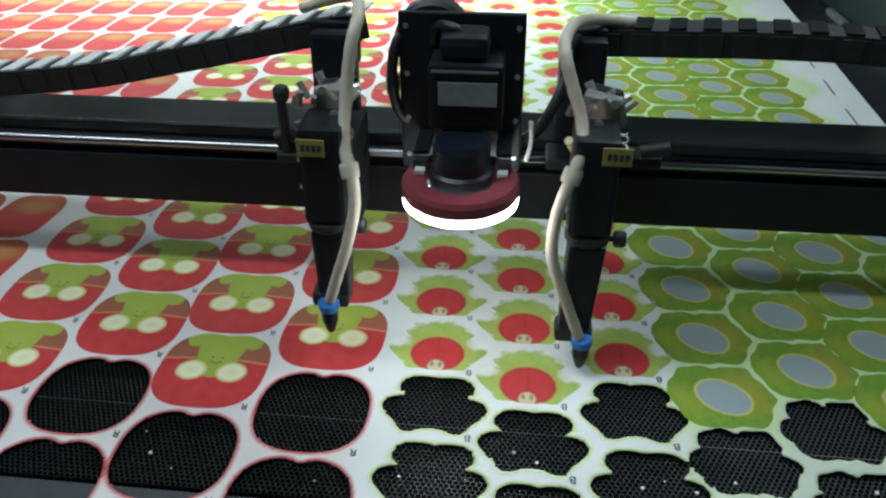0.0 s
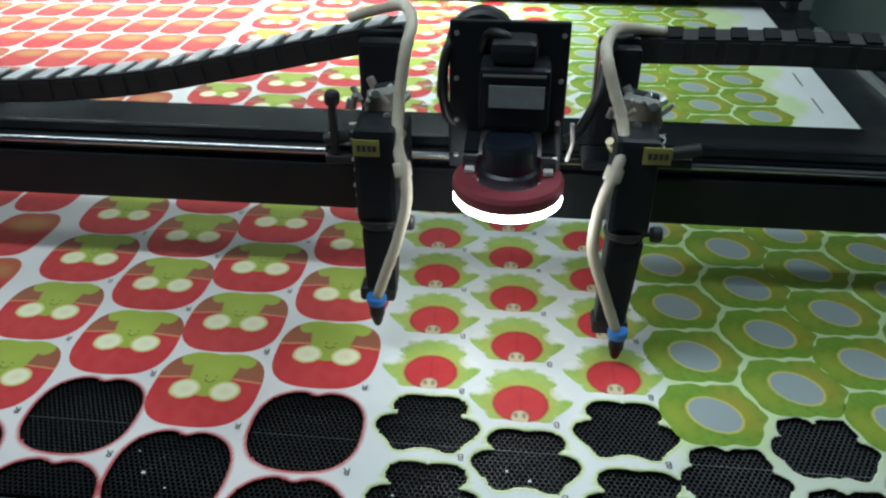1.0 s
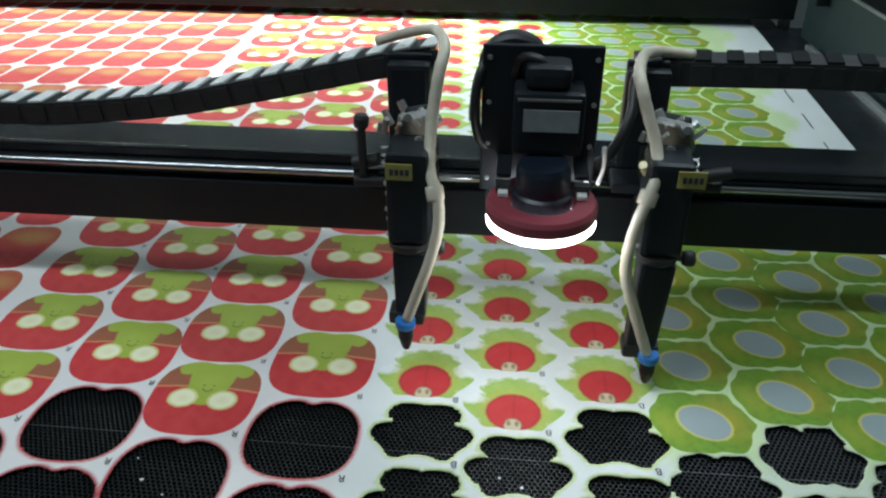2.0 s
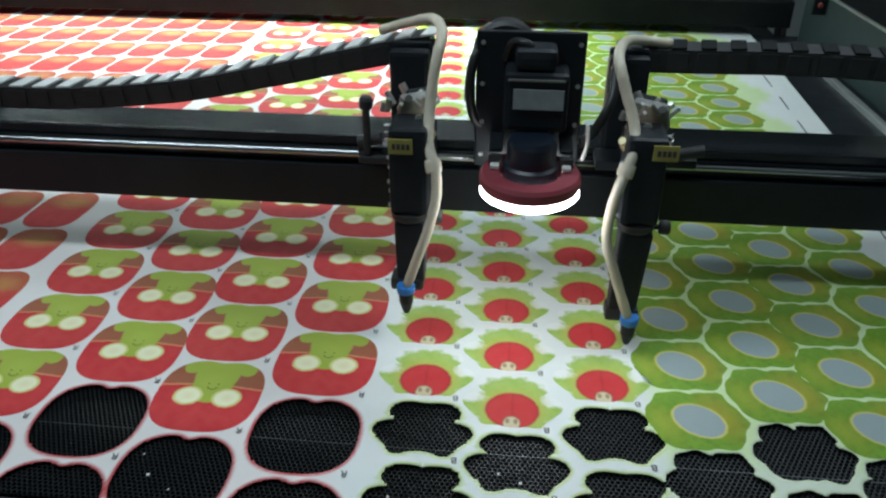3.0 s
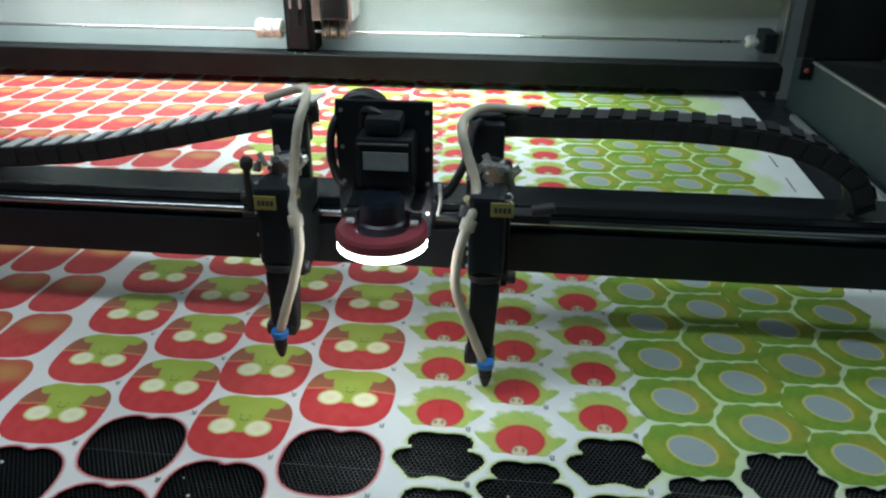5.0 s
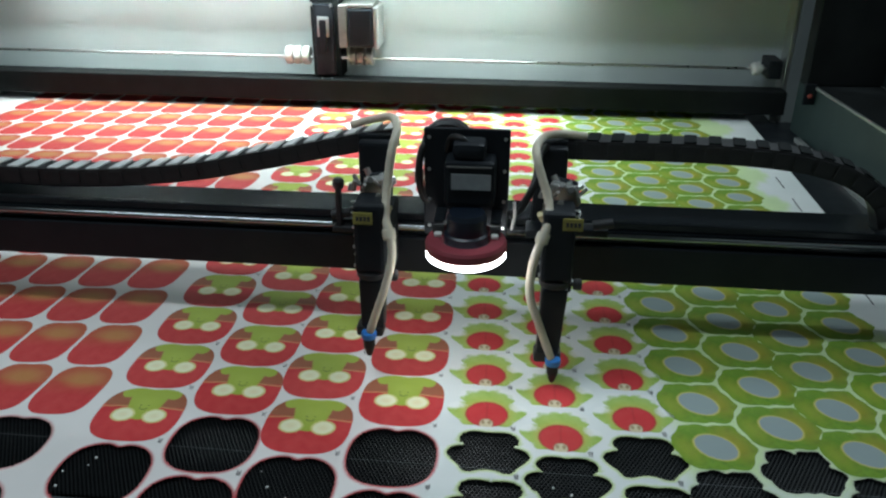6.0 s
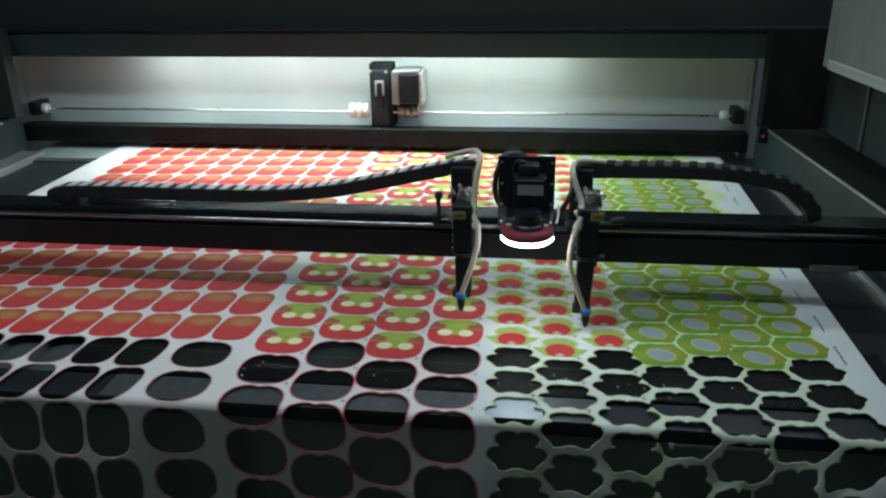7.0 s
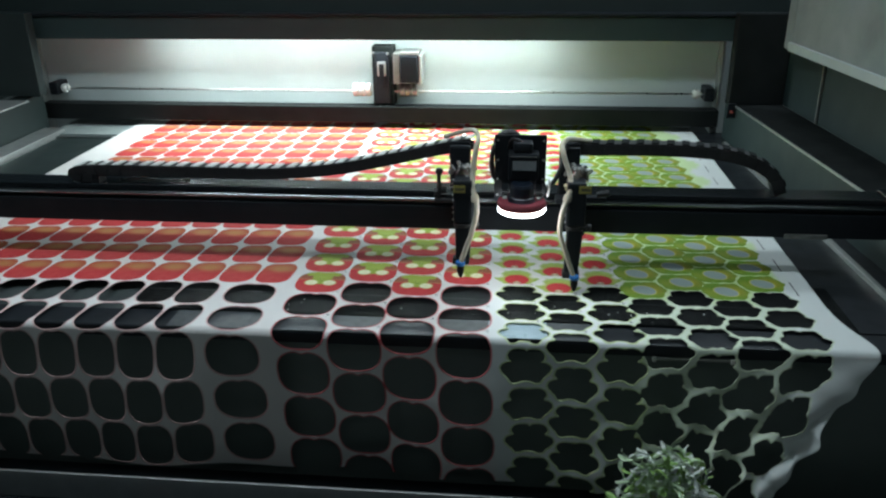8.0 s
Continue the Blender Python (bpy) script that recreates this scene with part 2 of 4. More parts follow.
CLOTH = cloth_material()
PRINT_FACE = print_material("print_red_with_green_face", draw_face)
PRINT_APPLE = print_material("print_plain_red", draw_apple)
PRINT_BLOOM = print_material("print_red_fan_on_green", draw_bloom)
PRINT_MELON = print_material("print_green_with_grey_core", draw_melon)


# ---------------------------------------------------------------- mesh helpers
def part(name, bm, material, parent=None, label="", smooth=False):
    mesh = bpy.data.meshes.new(name)
    if smooth:
        for f in bm.faces:
            f.smooth = True
    bm.to_mesh(mesh)
    bm.free()
    mesh.materials.append(material)
    ob = new(name, mesh)
    if parent is not None:
        ob.parent = parent
    return tagged(ob, label)


def thing(name, label, category, group=""):
    return tagged(new(name), label, category, group)


def structure(name, bm, material, label):
    return tagged(part(name, bm, material), label, "", "", "structure")


def add_box(bm, x0, x1, y0, y1, z0, z1, bevel=0.0, m=None):
    r = bmesh.ops.create_cube(bm, size=1.0)
    place = Matrix.Translation(((x0 + x1) / 2, (y0 + y1) / 2, (z0 + z1) / 2)) @ Matrix.Diagonal((x1 - x0, y1 - y0, z1 - z0, 1))
    bmesh.ops.transform(bm, matrix=(m or Matrix()) @ place, verts=r["verts"])
    if bevel:
        edges = {e for v in r["verts"] for e in v.link_edges}
        bmesh.ops.bevel(bm, geom=list(edges), offset=bevel, segments=2, affect="EDGES", profile=0.6)
    return bm


def box(x0, x1, y0, y1, z0, z1, bevel=0.0, m=None):
    return add_box(bmesh.new(), x0, x1, y0, y1, z0, z1, bevel, m)


def add_lathe(bm, profile, at, axis=(0, 0, 1), seg=32):
    """Turns a profile of (radius, height) round an axis through at."""
    turn = Vector((0, 0, 1)).rotation_difference(Vector(axis)).to_matrix().to_4x4()
    m = Matrix.Translation(at) @ turn
    rings = []
    for r, h in profile:
        if r < 1e-6:
            rings.append([bm.verts.new(m @ Vector((0, 0, h)))])
        else:
            rings.append([bm.verts.new(m @ Vector((r * math.cos(a), r * math.sin(a), h)))
                          for a in (2 * math.pi * k / seg for k in range(seg))])
    for a, b in zip(rings, rings[1:]):
        for k in range(seg):
            n = (k + 1) % seg
            if len(a) == 1 and len(b) > 1:
                bm.faces.new((a[0], b[n], b[k]))
            elif len(b) == 1 and len(a) > 1:
                bm.faces.new((a[k], a[n], b[0]))
            elif len(a) > 1:
                bm.faces.new((a[k], a[n], b[n], b[k]))
    bmesh.ops.recalc_face_normals(bm, faces=bm.faces)
    return bm


def lathe(profile, at, axis=(0, 0, 1), seg=32):
    return add_lathe(bmesh.new(), profile, at, axis, seg)


def rod_between(bm, a, b, r, seg=14):
    a, b = Vector(a), Vector(b)
    n = (b - a).length
    c = r * 0.15
    return add_lathe(bm, [(0, 0), (r - c, 0), (r, c), (r, n - c), (r - c, n), (0, n)], a, b - a, seg)


def smooth_line(points, steps=8):
    """A Catmull-Rom line through the points."""
    p = [Vector(q) for q in points]
    p = [p[0] * 2 - p[1]] + p + [p[-1] * 2 - p[-2]]
    out = []
    for i in range(1, len(p) - 2):
        for k in range(steps):
            t = k / steps
            out.append(0.5 * (2 * p[i] + (p[i + 1] - p[i - 1]) * t + (2 * p[i - 1] - 5 * p[i] + 4 * p[i + 1] - p[i + 2]) * t * t
                              + (3 * p[i] - p[i - 1] - 3 * p[i + 1] + p[i + 2]) * t ** 3))
    return out + [p[-2]]


def hose(points, r, seg=14, steps=8, wave=0.0):
    bm = bmesh.new()
    line = smooth_line(points, steps)
    rings, side = [], None
    for i, q in enumerate(line):
        ahead = (line[min(i + 1, len(line) - 1)] - line[max(i - 1, 0)]).normalized()
        side = ahead.orthogonal().normalized() if side is None else (side - ahead * side.dot(ahead)).normalized()
        up = ahead.cross(side)
        rr = r * (1 + wave * math.sin(i * 1.7))
        rings.append([bm.verts.new(q + rr * (math.cos(a) * side + math.sin(a) * up)) for a in (2 * math.pi * k / seg for k in range(seg))])
    for a, b in zip(rings, rings[1:]):
        for k in range(seg):
            bm.faces.new((a[k], a[(k + 1) % seg], b[(k + 1) % seg], b[k]))
    bm.faces.new(rings[0][::-1])
    bm.faces.new(rings[-1])
    bmesh.ops.recalc_face_normals(bm, faces=bm.faces)
    return bm


# ---------------------------------------------------------------- the cloth and its print
FRONT, BACK, LEFT, RIGHT, DROP = -0.250, 1.48, -1.235, 0.668, 0.31


def spread(theta, table):
    """A closed outline: radius by angle in degrees, from a few stations."""
    deg = np.degrees(theta) % 360
    a = np.array([q[0] for q in table] + [table[0][0] + 360.0])
    r = np.array([q[1] for q in table] + [table[0][1]])
    return np.interp(np.where(deg < a[0], deg + 360, deg), a, r)


def superellipse(theta, a, b, n):
    c, s = np.abs(np.cos(theta)) / a, np.abs(np.sin(theta)) / b
    return (c ** n + s ** n) ** (-1.0 / n)


def leaning(theta, a, b, n, lean):
    """A superellipse pushed over sideways, with two opposite corners drawn out."""
    u, v = np.abs(np.cos(theta) - lean * np.sin(theta)) / a, np.abs(np.sin(theta)) / b
    return (u ** n + v ** n) ** (-1.0 / n) * (1 + 0.045 * np.sin(2 * theta - 0.15))


def notch(theta, depth, wide):
    d = (np.degrees(theta) - 90 + 180) % 360 - 180
    return depth * np.exp(-(d / wide) ** 2)


# one half of the cut-out, in millimetres
BLOOM_SIDE = [(0, 28.5), (1.8, 32), (10, 33.5), (22, 32.5), (29, 28), (32, 21), (30.5, 15), (23.5, 9.0), (32.5, 8.0), (40, 4.5), (43.8, -3), (42, -9), (37, -15),
              (30, -22), (24.5, -31), (17, -31.5), (8, -27.5), (0, -26.5)]
BLOOM_RIM = sorted((math.degrees(math.atan2(y, sx * x)) % 360, 0.00100 * math.hypot(x, y)) for x, y in BLOOM_SIDE for sx in ((1, -1) if x else (1,)))


def outline(kind, theta):
    if kind == "face":
        return superellipse(theta, 0.0492, 0.0487, 2.85) - notch(theta, 0.0030, 13)
    if kind == "face_cut":
        return superellipse(theta, 0.0462, 0.0446, 2.6) - notch(theta, 0.0050, 11)
    if kind == "apple":
        return leaning(theta, 0.0366, 0.0484, 3.2, 0.0) - notch(theta, 0.002, 10)
    if kind == "big":
        return superellipse(theta, 0.047, 0.043, 2.4) - notch(theta, 0.003, 12)
    if kind == "apple_cut":
        return leaning(theta, 0.0346, 0.0460, 3.0, 0.0) - notch(theta, 0.002, 10)
    if kind == "bloom_cut":
        return spread(theta, BLOOM_RIM)
    if kind == "bloom":
        r = spread(theta, BLOOM_RIM) + 0.0030
        return np.where(np.abs(np.degrees(theta) % 360 - 270) < 36, np.maximum(r, 0.0355), r)
    gap = 0.0011 if kind == "melon" else 0.0045
    r = np.full(np.shape(theta), 0.060)
    near_by = ((0.005, -0.0755), (-0.005, 0.0755), (0.077, 0.040), (-0.077, -0.040), (0.082, -0.0355), (-0.082, 0.0355))
    for nx, ny in near_by:
        d = math.hypot(nx, ny)
        c = np.cos(theta - math.atan2(ny, nx))
        r = np.minimum(r, np.where(c > 0.2, (d / 2 - gap) / np.maximum(c, 0.2), 0.060))
    corner = 0.0475 if kind == "melon" else 0.0435
    r = -0.0022 * np.log(np.exp(-r / 0.0022) + np.exp(-corner / 0.0022))
    if kind == "melon_cut":
        r = 0.40 * r + 0.60 * spread(theta, BLOOM_RIM)
    return r - notch(theta, 0.0016, 6) + 0.0008 * np.sin(7 * theta + 0.6) + 0.0008 * np.sin(13 * theta + 2.0)


def lattice():
    """All shapes of the layout: kind, x, and y along the sheet."""
    out = []
    for j in range(-6, 16):
        for i in range(-2, 2):
            out.append(("face", -0.091 + 0.096 * i - 0.0035 * j, -0.0555 + 0.0955 * j + (0.056 if i % 2 else 0.0)))
        y = -0.020 + 0.097 * j
        for i in range(0, 10 if j >= 0 else 11):
            if j >= 0:
                out.append(("apple", -0.382 - 0.0748 * i - 0.007 * min(j, 3) - 0.003 * max(j - 3, 0), y - 0.0022 * i))
            elif i:
                out.append(("apple", -0.440 - 0.0748 * i - 0.004 * j, y - 0.0022 * i))
            else:
                out.append(("big", -0.411 - 0.004 * j, y))
    for j in range(-8, 20):
        for i in range(3):
            out.append(("bloom", 0.103 + 0.0815 * i - 0.005 * j, -0.019 + 0.0757 * j + (0.0, -0.033, 0.008)[i]))
        for i in range(4):
            out.append(("melon", 0.345 + 0.077 * i - 0.005 * j, -0.045 + 0.040 * i + 0.0755 * j - (0.0755 if i > 1 else 0)))
    return out


ALL_SHAPES = [s for s in lattice() if -0.60 < s[2] < BACK - 0.03 and s[1] < 0.625]
CUT_LINE = {"face": -0.072, "apple": -0.06, "big": 0.5, "bloom": -0.06, "melon": -0.055}
CUT_SHIFT = {"face": -0.001, "apple": 0.0, "big": 0.0, "bloom": 0.0155, "melon": 0.004}
HOLES = [(s[0] if s[0] == "big" else s[0] + "_cut", s[1], s[2] + CUT_SHIFT[s[0]]) for s in ALL_SHAPES if s[2] < CUT_LINE[s[0]]]
UNCUT = [s for s in ALL_SHAPES if s[2] >= CUT_LINE[s[0]]]
RIM_INK = {"face_cut": (0.50, 0.03, 0.04), "apple_cut": (0.62, 0.36, 0.34), "big": (0.60, 0.26, 0.25),
           "bloom_cut": (0.52, 0.62, 0.26), "melon_cut": (0.62, 0.69, 0.48)}


def hang(x, v):
    """Gathers the right-hand part, bends the flat sheet over the table's front edge and lets it drop."""
    r = 0.012
    s = FRONT - v
    flat = s <= 0
    turn = np.clip(s / r, 0, math.pi / 2)
    below = np.maximum(s - r * math.pi / 2, 0)
    y = np.where(flat, v, FRONT - r * np.sin(turn))
    z = np.where(flat, 0.0, -r * (1 - np.cos(turn)) - below)
    wave = np.clip(below / 0.12, 0, 1)
    y = y - wave * (0.006 + 0.010 * np.sin(x * 9.0 + 0.7) + 0.005 * np.sin(x * 23.0 + below * 8)) + below * 0.07
    right = np.clip((x - 0.16) / 0.35, 0, 1)
    y = y - 0.24 * below * right + wave * right * (0.008 * np.sin(x * 62 + below * 31) + 0.006 * np.sin(below * 83 - x * 37))
    z = z + wave * right * 0.007 * np.sin(x * 71 + below * 19)
    x = x + wave * right * (0.005 * np.sin(below * 68 + x * 23) + 0.004 * np.sin(below * 131 - x * 90)) - 0.60 * below * np.clip((x - 0.24) / 0.45, 0, 1.1) ** 1.5
    return x, y, z


def make_cloth():
    step = 0.0020
    xs = np.arange(LEFT, RIGHT + 0.060, step)
    front_v = np.arange(FRONT - DROP, -0.001, step)
    vs = np.concatenate([front_v, np.linspace(0.001, BACK, 60)])
    gx, gv = np.meshgrid(xs, vs)
    near = np.full(gx.shape, 1.0)
    ink = np.zeros(gx.shape + (3,)) + np.array([0.74, 0.76, 0.74])
    lime = np.clip((gx - 0.300) / 0.02, 0, 1) * np.clip((0.600 - gx + 0.02 * np.sin(gv * 41)) / 0.01, 0, 1)
    lime *= np.clip((gv + 0.115) / 0.03, 0.35, 1)
    ink += lime[..., None] * (np.array([0.62, 0.75, 0.42]) - ink)
    warm = np.clip((0.045 - gx - 0.005 * gv / 0.076) / 0.02, 0, 1)
    ink += warm[..., None] * (np.array([0.76, 0.715, 0.69]) - ink)
    dx, dv = np.zeros_like(gx), np.zeros_like(gx)
    for kind, cx, cv in HOLES:
        sel = (np.abs(gx - cx) < 0.062) & (np.abs(gv - cv) < 0.062)
        if not sel.any():
            continue
        px, pv = gx[sel] - cx, gv[sel] - cv
        theta, far = np.arctan2(pv, px), np.hypot(px, pv)
        rim = outline(kind, theta)
        lean = (outline(kind, theta + 0.01) - outline(kind, theta - 0.01)) / 0.02 / rim
        k = 1.0 / np.sqrt(1 + lean ** 2)
        f = (far - rim) * k
        nx, nv = k * (np.cos(theta) + lean * np.sin(theta)), k * (np.sin(theta) - lean * np.cos(theta))
        closer = f < near[sel]
        n = near[sel]
        n[closer] = f[closer]
        near[sel] = n
        for arr, val in ((dx, -f * nx), (dv, -f * nv)):
            q = arr[sel]
            q[closer] = val[closer]
            arr[sel] = q
        k = np.clip(1.0 - (np.maximum(f, 0) - 0.0014) / 0.0022, 0, 1)[:, None]
        ink[sel] = ink[sel] * (1 - k * 0.92) + np.array(RIM_INK[kind]) * k * 0.92
    snap = np.abs(near) < step * 0.62
    gx2, gv2 = gx + np.where(snap, dx, 0), gv + np.where(snap, dv, 0)
    # right border: straight on the table, drawn in where the sheet hangs
    limit = RIGHT + 0.032 * np.where(gv2 > FRONT, np.exp(-((gv2 - FRONT) / 0.08) ** 2), 1.0)
    hx, gy, gz = hang(gx2, gv2)
    verts = np.stack([hx, gy, gz], -1).reshape(-1, 3)
    w = gx.shape[1]
    idx = np.arange(gx.size).reshape(gx.shape)
    quads = np.stack([idx[:-1, :-1], idx[:-1, 1:], idx[1:, 1:], idx[1:, :-1]], -1).reshape(-1, 4)
    mid = np.where(snap, 0.0, near).reshape(-1)[quads].mean(1)
    edge = (limit - gx2).reshape(-1)[quads].min(1)
    quads = quads[(mid > 0) & (edge > 0)]
    used = np.unique(quads)
    remap = np.full(gx.size, -1)
    remap[used] = np.arange(len(used))
    mesh = bpy.data.meshes.new("printed_cloth")
    mesh.from_pydata(verts[used].tolist(), [], remap[quads].tolist())
    layer = mesh.color_attributes.new("print", "FLOAT_COLOR", "POINT")
    rgba = np.ones((len(used), 4), np.float32)
    rgba[:, :3] = ink.reshape(-1, 3)[used]
    layer.data.foreach_set("color", rgba.ravel())
    for f in mesh.polygons:
        f.use_smooth = True
    mesh.materials.append(CLOTH)
    ob = tagged(new("printed_cloth", mesh), "white knit cloth printed with red and green shapes, partly cut out", "cloth")
    thick = ob.modifiers.new("thickness", "SOLIDIFY")
    thick.thickness, thick.offset = 0.0007, -1.0
    return ob


cloth = make_cloth()


def motif_mesh(kind, material):
    bm = bmesh.new()
    seg = 56
    th = np.arange(seg) * 2 * math.pi / seg
    r = outline(kind, th) - (0.0008 if kind == "melon" else 0.0012)
    rim = [bm.verts.new((r[k] * math.cos(th[k]), r[k] * math.sin(th[k]), 0.0)) for k in range(seg)]
    inner = [bm.verts.new((0.6 * v.co.x, 0.6 * v.co.y, 0.0)) for v in rim]
    for k in range(seg):
        n = (k + 1) % seg
        bm.faces.new((rim[k], rim[n], inner[n], inner[k]))
    bm.faces.new(inner)
    mesh = bpy.data.meshes.new("printed_shape")
    bm.to_mesh(mesh)
    bm.free()
    mesh.materials.append(material)
    return mesh


MOTIFS = {"face": motif_mesh("face", PRINT_FACE), "apple": motif_mesh("apple", PRINT_APPLE),
          "bloom": motif_mesh("bloom", PRINT_BLOOM), "melon": motif_mesh("melon", PRINT_MELON)}
for kind, cx, cv in UNCUT:
    ob = new("printed_shape", MOTIFS[kind])
    ob.parent = cloth
    ob.location = (cx, cv + (CUT_SHIFT["bloom"] if kind == "bloom" else 0.0), 0.0002)
    ob.rotation_euler = (0, 0, random.uniform(-0.02, 0.02))


def letter_mesh(char):
    cu = bpy.data.curves.new("letter", "FONT")
    cu.body, cu.size, cu.align_x, cu.align_y = char, 0.0100, "CENTER", "CENTER"
    tmp = bpy.data.objects.new("letter", cu)
    mesh = bpy.data.meshes.new_from_object(tmp)
    mesh.name = "printed_letter"
    mesh.materials.clear()
    mesh.materials.append(INK)
    bpy.data.objects.remove(tmp)
    return mesh


LETTERS = {"face": letter_mesh("R"), "bloom": letter_mesh("B")}
for kind, cx, cv in ALL_SHAPES:
    if kind in LETTERS and FRONT + 0.03 < cv < 0.5:
        ob = new("printed_letter", LETTERS[kind])
        ob.parent = cloth
        ox, oy = (0.0425, -0.0425) if kind == "face" else (0.030, -0.0195)
        ob.location = (cx + ox, cv + oy, 0.0008)
        ob.rotation_euler = (0, 0, math.pi)

# registration dashes along the white margin
for k in range(9):
    dash = part("printed_dash", box(-0.0011, 0.0011, -0.03, 0.03, 0, 0.0002), INK, cloth)
    dash.location = (0.628 + 0.004 * (k < 2), -0.02 + 0.112 * k, 0.0004)


# ---------------------------------------------------------------- table
def honeycomb(x0, x1, y0, y1, pitch, z1, depth):
    """Open hexagonal cells: a rim on top of each and walls going down."""
    verts, faces = [], []
    dy = pitch * math.sqrt(3) / 2
    outer, inner = pitch / math.sqrt(3), pitch / math.sqrt(3) * 0.80
    ang = [math.radians(30 + 60 * k) for k in range(6)]
    for j in range(int((y1 - y0) / dy)):
        for i in range(int((x1 - x0) / pitch)):
            cx, cy = x0 + pitch * (i + 0.5 * (j % 2)), y0 + dy * j
            n = len(verts)
            verts += [(cx + outer * math.cos(a), cy + outer * math.sin(a), z1) for a in ang]
            verts += [(cx + inner * math.cos(a), cy + inner * math.sin(a), z1) for a in ang]
            verts += [(cx + inner * math.cos(a), cy + inner * math.sin(a), z1 - depth) for a in ang]
            for k in range(6):
                m = (k + 1) % 6
                faces.append((n + k, n + m, n + 6 + m, n + 6 + k))
                faces.append((n + 6 + k, n + 6 + m, n + 12 + m, n + 12 + k))
    mesh = bpy.data.meshes.new("honeycomb")
    mesh.from_pydata(verts, [], faces)
    mesh.materials.append(HONEY)
    return mesh


table = thing("cutting_table", "black steel cutting table with a honeycomb bed under the cloth", "table")
comb = new("honeycomb", honeycomb(-0.62, 0.70, -0.178, 0.0, 0.0044, -0.004, 0.010))
comb.parent = table
tagged(comb, "dark metal honeycomb", "", "", "stuff")
part("bed_plate", box(-1.45, 0.735, -0.18, 1.55, -0.03, -0.018), BED, table)
part("seam_strip", box(-0.62, 0.70, -0.1008, -0.1, -0.0042, -0.0034), EDGE_PLATE, table)
part("front_plate", box(-1.30, 0.74, -0.247, -0.1805, -0.03, -0.007, 0.004), BLACK, table)
# greyer plate added only along the stretch where the front plate shows a reflection
part("sheen_plate", box(-0.52, 0.235, -0.2462, -0.183, -0.0066, -0.005, 0.0006), EDGE_PLATE, table, "polished dark plate added where the front plate reflects grey")
part("pale_plate", box(0.055, 0.158, -0.2465, -0.186, -0.0046, -0.0036, 0.0004), PALE_BLUE, table, "pale blue glossy plate")
part("front_panel", box(-1.40, 0.90, -0.21, -0.19, -0.62, -0.0305, 0.002), FRONT_PAINT, table)
part("side_margin", box(0.672, 0.86, -0.18, 1.2, -0.018, -0.006, 0.001), BLACK, table)
strip_edge = part("edge_strip", box(0.737, 0.748, -0.24, 1.05, -0.02, 0.004, 0.001), ALUMINIUM, table, "thin bright aluminium strip")
strip_edge.matrix_basis = Matrix.Translation((0.742, 1.0, 0)) @ pose(0, 0, 0, 0, 0, 3.0) @ Matrix.Translation((-0.742, -1.0, 0))
part("front_corner", box(0.81, 0.98, -0.26, 0.35, -0.6, -0.012, 0.004), BLACK_GLOSS, table)
part("tray", box(-1.3, 0.9, -0.42, -0.211, -0.362, -0.347), BLACK, table)
part("tray_lip", box(-1.3, 0.9, -0.318, -0.313, -0.3465, -0.288, 0.001), ALUMINIUM, table, "bright tray lip")
part("lower_panel", box(-1.3, 0.9, -0.42, -0.40, -0.62, -0.3625), BLACK, table)
part("bed_border", box(-1.50, -1.245, 1.06, 1.33, -0.0175, -0.006, 0.002), COVER, table, "pale grey bed border")
part("bed_border", box(-1.50, -1.245, 1.035, 1.0585, -0.0175, -0.010, 0.002), BED, table)
part("bed_inset", box(-1.445, -1.245, 0.42, 1.03, -0.0175, -0.012, 0.002), DARK_PAINT, table, "dark inset bed panel")
part("left_margin", box(-1.53, -1.455, -0.2, 1.1, -0.03, 0.004, 0.002), ALUMINIUM, table)
part("guide_roller", lathe([(0, -0.062), (0.0035, -0.062), (0.0035, 0.062), (0, 0.062)], (0.405, -0.244, -0.0335), (1, 0, 0), 12), DULL_STEEL, table)
for x in (0.340, 0.470):
    part("roller_end", box(x - 0.003, x + 0.003, -0.250, -0.238, -0.038, -0.029, 0.001), WHITE_PLASTIC, table)

crumb_bm = bmesh.new()
for k in range(26):
    x, y = random.uniform(-0.35, 0.45), random.uniform(-0.172, -0.12)
    s = random.uniform(0.0006, 0.0014)
    add_box(crumb_bm, x - s, x + s, y - s, y + s, -0.004, -0.004 + s, 0.0, pose(0, 0, 0))
tagged(part("cloth_crumbs", crumb_bm, RUBBER), "white crumbs of cloth lying on the honeycomb", "debris", "", "stuff")


# ---------------------------------------------------------------- back wall, hood and sides
back = thing("rear_enclosure", "light grey sheet metal back wall inside the machine", "machine panel")
part("back_panel", box(-1.47, 0.705, 1.09, 1.10, 0.066, 0.33), PANEL, back)
part("lower_bar", box(-1.46, 0.70, 1.0, 1.05, 0.060, 0.112, 0.003), MATT, back, "black lower bar")
part("bar_backing", box(-1.46, 0.70, 1.062, 1.088, 0.066, 0.10), BLACK, back)
for x0, x1 in ((-1.487, -1.473), (0.697, 0.708)):
    part("edge_post", box(x0, x1, 1.04, 1.089, -0.028, 0.31, 0.002), ALUMINIUM, back, "pale metal edge post")
rod_bm = bmesh.new()
rod_between(rod_bm, (-1.40, 1.035, 0.155), (0.655, 1.035, 0.155), 0.0032)
part("drive_rod", rod_bm, STEEL, back, "thin bright steel rod", smooth=True)
